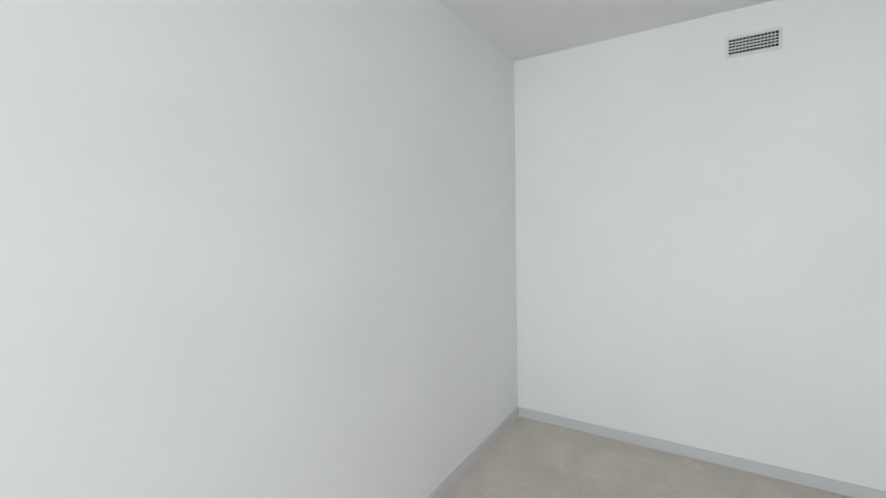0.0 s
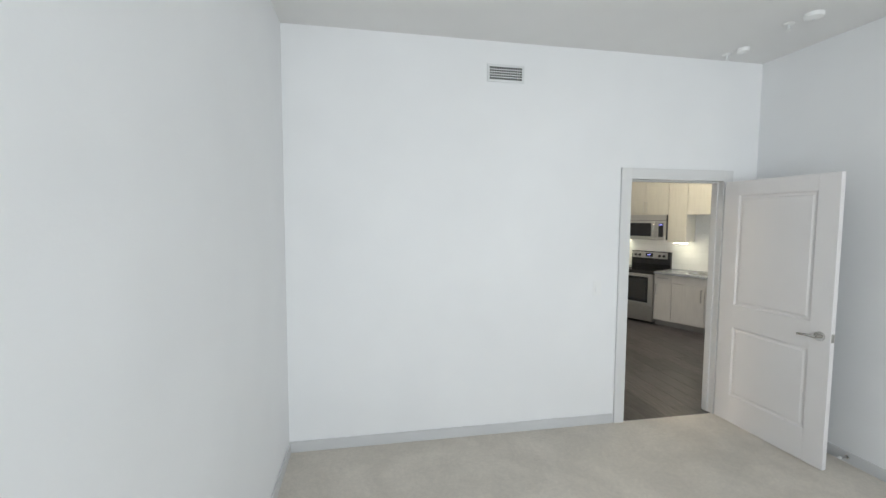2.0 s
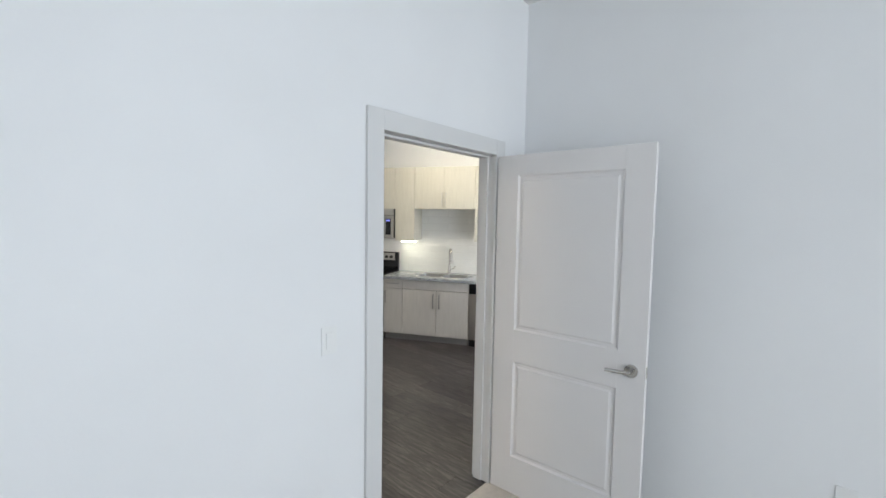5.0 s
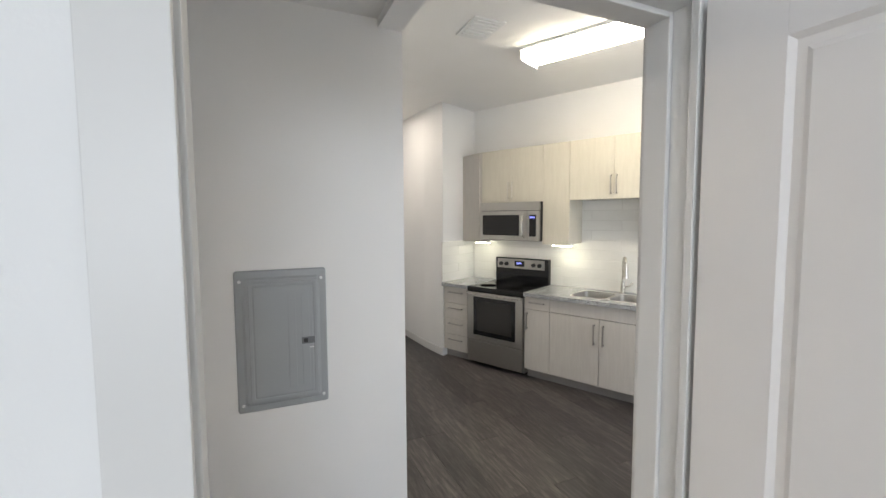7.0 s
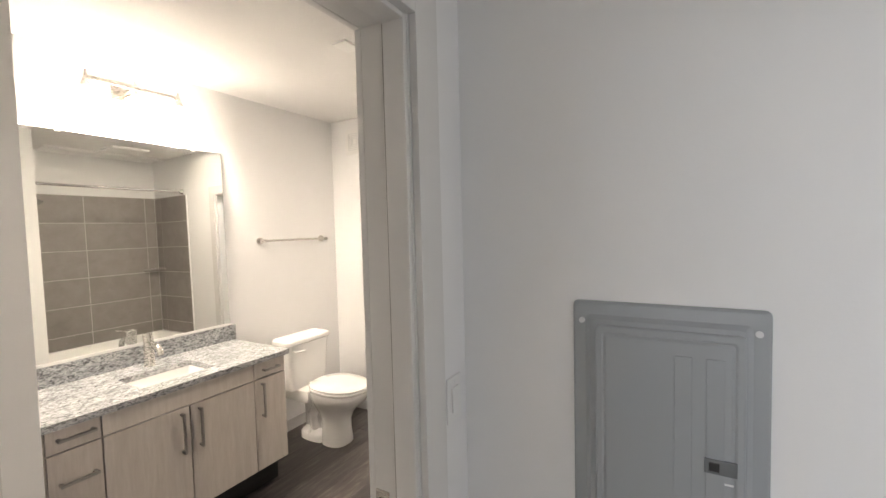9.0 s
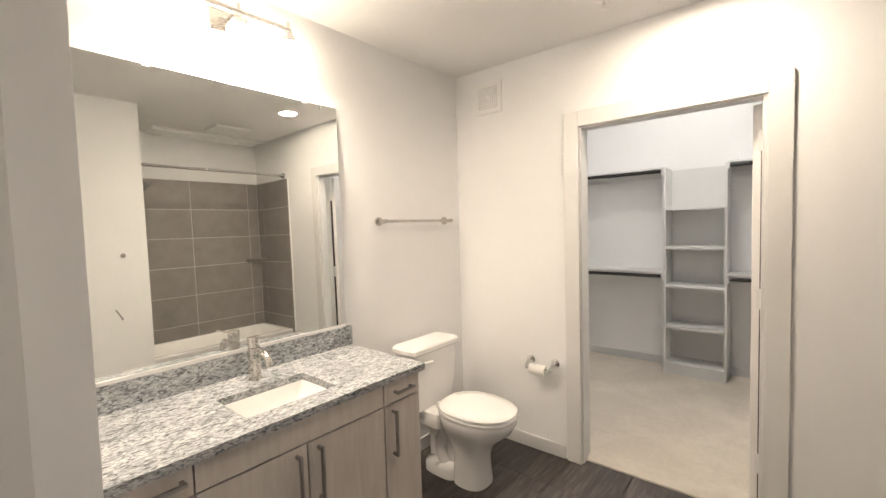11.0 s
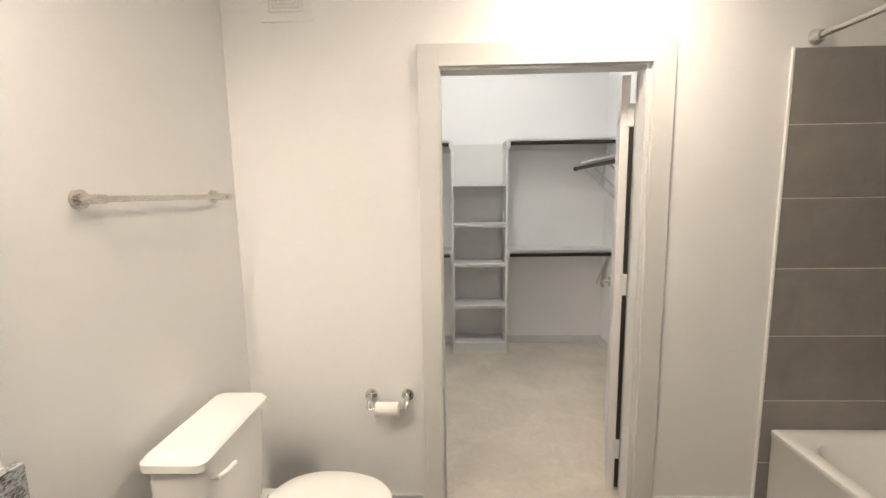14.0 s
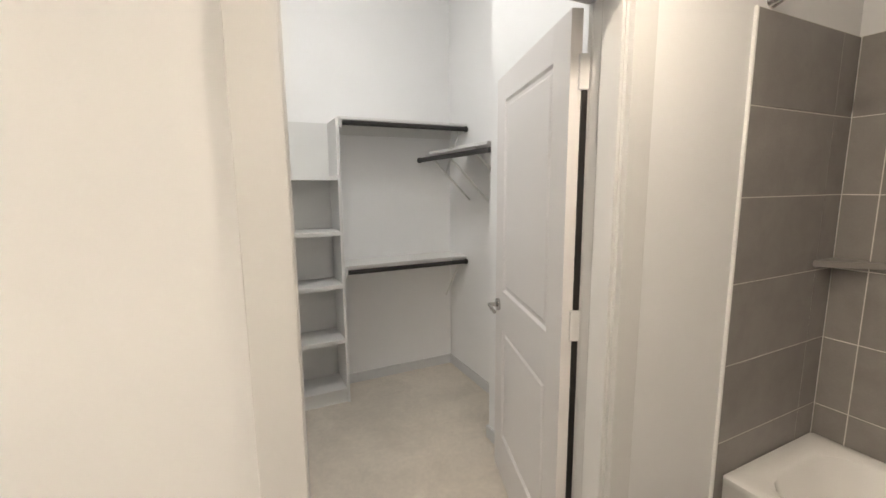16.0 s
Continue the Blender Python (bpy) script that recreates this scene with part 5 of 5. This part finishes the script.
def side_shelf(wall, rod_x, y0, y1, z, label):
    s = thing("closet_shelf", ((wall + rod_x) / 2, (y0 + y1) / 2, z), label, "closet shelf", "closet shelves")
    lo, hi = min(wall, rod_x - 0.02), max(wall, rod_x + 0.02)
    piece("board", box(lo + 0.001, hi - 0.001, y0, y1 - 0.22, z + 0.030, z + 0.046, 0.001), shelf_paint, s)
    piece("rod", rod((rod_x, y0, z), (rod_x, y1, z), 0.0165, 18), rod_black, s, "dark bronze hanging rod", True)
    piece("end_cap", rod((rod_x, y1, z), (rod_x, y1 + 0.008, z), 0.021, 18), rod_black, s, smooth=True)
    for y in (y0 + 0.15, y1 - 0.50, y1 - 0.24):
        piece("bracket", add_tube(bmesh.new(), [(rod_x, y, z - 0.018), (rod_x, y, z + 0.028), (wall, y, z + 0.028)], 0.006, 8), shelf_paint, s)
        piece("strut", add_tube(bmesh.new(), [(rod_x, y, z - 0.005), (wall + (0.006 if wall < rod_x else -0.006), y, z - 0.30)], 0.007, 8), shelf_paint, s)


side_shelf(CLOSET_E, -0.445, JOG_Y + 0.002, 5.33, 1.728, "white side closet shelf with a dark hanging rod")
cl = thing("closet_ceiling_light", (-1.35, 4.25, CLOSET_CEIL), "lit round flush closet ceiling light", "ceiling light")
bm = lathe([(0.15, 0.0), (0.15, -0.03), (0.13, -0.06), (0.05, -0.075)], 32)
bmesh.ops.translate(bm, verts=bm.verts, vec=(-1.35, 4.25, CLOSET_CEIL))
piece("glass", bm, closet_glow, cl, "lit frosted glass", True)

# ---------------------------------------------------------------- tiles and planks
rnd = random.Random(7)


def tile_field(name, m, width, height, pw, ph, x_off, z_off, mat, label, parent_m=I4, shift=0.0, gap=0.004, t=0.006, bed_mat=None):
    """Tiles in the plane x-z of m, standing proud to -y of a grout bed."""
    bed = structure(name, box(0, width, -0.0058, 0.0, 0, height), bed_mat or grout, label, "tiled wall")
    bed.matrix_world = m
    shared = {}
    row = 0
    z = z_off
    while z < height - 0.001:
        x = x_off - (shift * pw if row % 2 else 0.0)
        z0, z1 = max(z, 0), min(z + ph, height)
        while x < width - 0.001:
            x0, x1 = max(x, 0), min(x + pw, width)
            if x1 - x0 > 0.012 and z1 - z0 > 0.012:
                w, h = x1 - x0 - gap, z1 - z0 - gap
                key = (round(w, 4), round(h, 4))
                if key not in shared:
                    bm = loft([[(-w / 2, 0, -h / 2), (w / 2, 0, -h / 2), (w / 2, 0, h / 2), (-w / 2, 0, h / 2)],
                               [(-w / 2, -t + 0.001, -h / 2), (w / 2, -t + 0.001, -h / 2), (w / 2, -t + 0.001, h / 2), (-w / 2, -t + 0.001, h / 2)],
                               [(-w / 2 + 0.0012, -t, -h / 2 + 0.0012), (w / 2 - 0.0012, -t, -h / 2 + 0.0012), (w / 2 - 0.0012, -t, h / 2 - 0.0012), (-w / 2 + 0.0012, -t, h / 2 - 0.0012)]])
                    me = bpy.data.meshes.new("tile")
                    bm.to_mesh(me)
                    bm.free()
                    me.materials.append(mat)
                    shared[key] = me
                o = new("tile", shared[key])
                o.parent = bed
                o.location = ((x0 + x1) / 2, -0.0012 + rnd.uniform(-0.0003, 0.0003), (z0 + z1) / 2)
            x += pw
        z += ph
        row += 1
    return bed


# grey tub surround: rows 0.305 high, top at 2.09
ROW = 0.3045
tile_field("tile_tub_north", pose(-0.178, BATH_N, 0.0), 0.698, 2.092, 0.565, ROW, 0.0, 2.092 - 7 * ROW, grey_tile, "large grey porcelain tub wall tiles")
tile_field("tile_tub_east", pose(BATH_E, BATH_N - 0.010, 0.0, 0, 0, -90), 1.395, 2.092, 0.610, ROW, 0.115 - 0.610, 2.092 - 7 * ROW, grey_tile, "large grey porcelain tub wall tiles")
tile_field("tile_tub_south", pose(BATH_E - 0.010, 1.765, 0.0, 0, 0, 180), 0.688, 2.092, 0.565, ROW, 0.123 - 0.565, 2.092 - 7 * ROW, grey_tile, "large grey porcelain tub wall tiles")
structure("tile_trim", box(-0.188, -0.178, BATH_N - 0.011, BATH_N, 0.0, 2.092, 0.002), plate_white, "white tile edge trim", "tile trim")
cs = thing("corner_shelf", (0.46, 3.12, 1.20), "grey tile corner shelf in the shower", "corner shelf")
piece("slab", prism([(0.352, 3.160), (0.510, 3.160), (0.510, 2.990), (0.498, 2.990), (0.352, 3.148)], 1.198, 1.222), grey_tile, cs)
# white kitchen backsplash
tile_field("tile_backsplash", K @ pose(-2.628, 0.62, CT), 2.95, 0.93, 0.61, 0.103, 0.0, 0.0, white_tile, "white glazed kitchen backsplash tiles", shift=0.5, gap=0.0030, t=0.006, bed_mat=white_grout)
tile_field("tile_side_splash", K @ pose(-2.627, -0.02, CT, 0, 0, 90), 0.63, 0.475, 0.61, 0.103, 0.0, 0.0, white_tile, "white glazed kitchen side splash tiles", shift=0.5, gap=0.0030, t=0.006, bed_mat=white_grout)

# dark vinyl planks
PW, PL = 0.178, 1.22
def plank_mesh(length):
    w, l = PW / 2, length / 2
    rings = [[(-w + d, -l + d, z), (w - d, -l + d, z), (w - d, l - d, z), (-w + d, l - d, z)] for d, z in ((0.0006, -0.005), (0.0006, -0.0009), (0.0018, 0.0))]
    bm = loft(rings)
    me = bpy.data.meshes.new("plank")
    bm.to_mesh(me)
    bm.free()
    me.materials.append(plank_mat)
    return me


cuts = {}
x = BATH_W - 0.05
K_INV = K.inverted()
while x < 4.75:
    y = -PL * rnd.choice((0.15, 0.33, 0.5, 0.66, 0.85))
    while y < 7.0:
        y0, y1, cxx = max(y, 0.004), y + PL, x + PW / 2
        if cxx < 0.2:
            y1 = min(y1, BATH_N + 0.05)
        elif cxx < 0.6:
            y1 = min(y1, PANEL_Y + 0.02)
        cyy = (y0 + y1) / 2
        if y1 - y0 > 0.05 and (K_INV @ Vector((cxx, cyy, 0))).y < 0.75:
            key = round(y1 - y0, 3)
            if key not in cuts:
                cuts[key] = plank_mesh(key)
            o = new("plank", cuts[key])
            o.parent = vinyl_floor
            o.location = (cxx, cyy, 0.0)
        y += PL
    x += PW
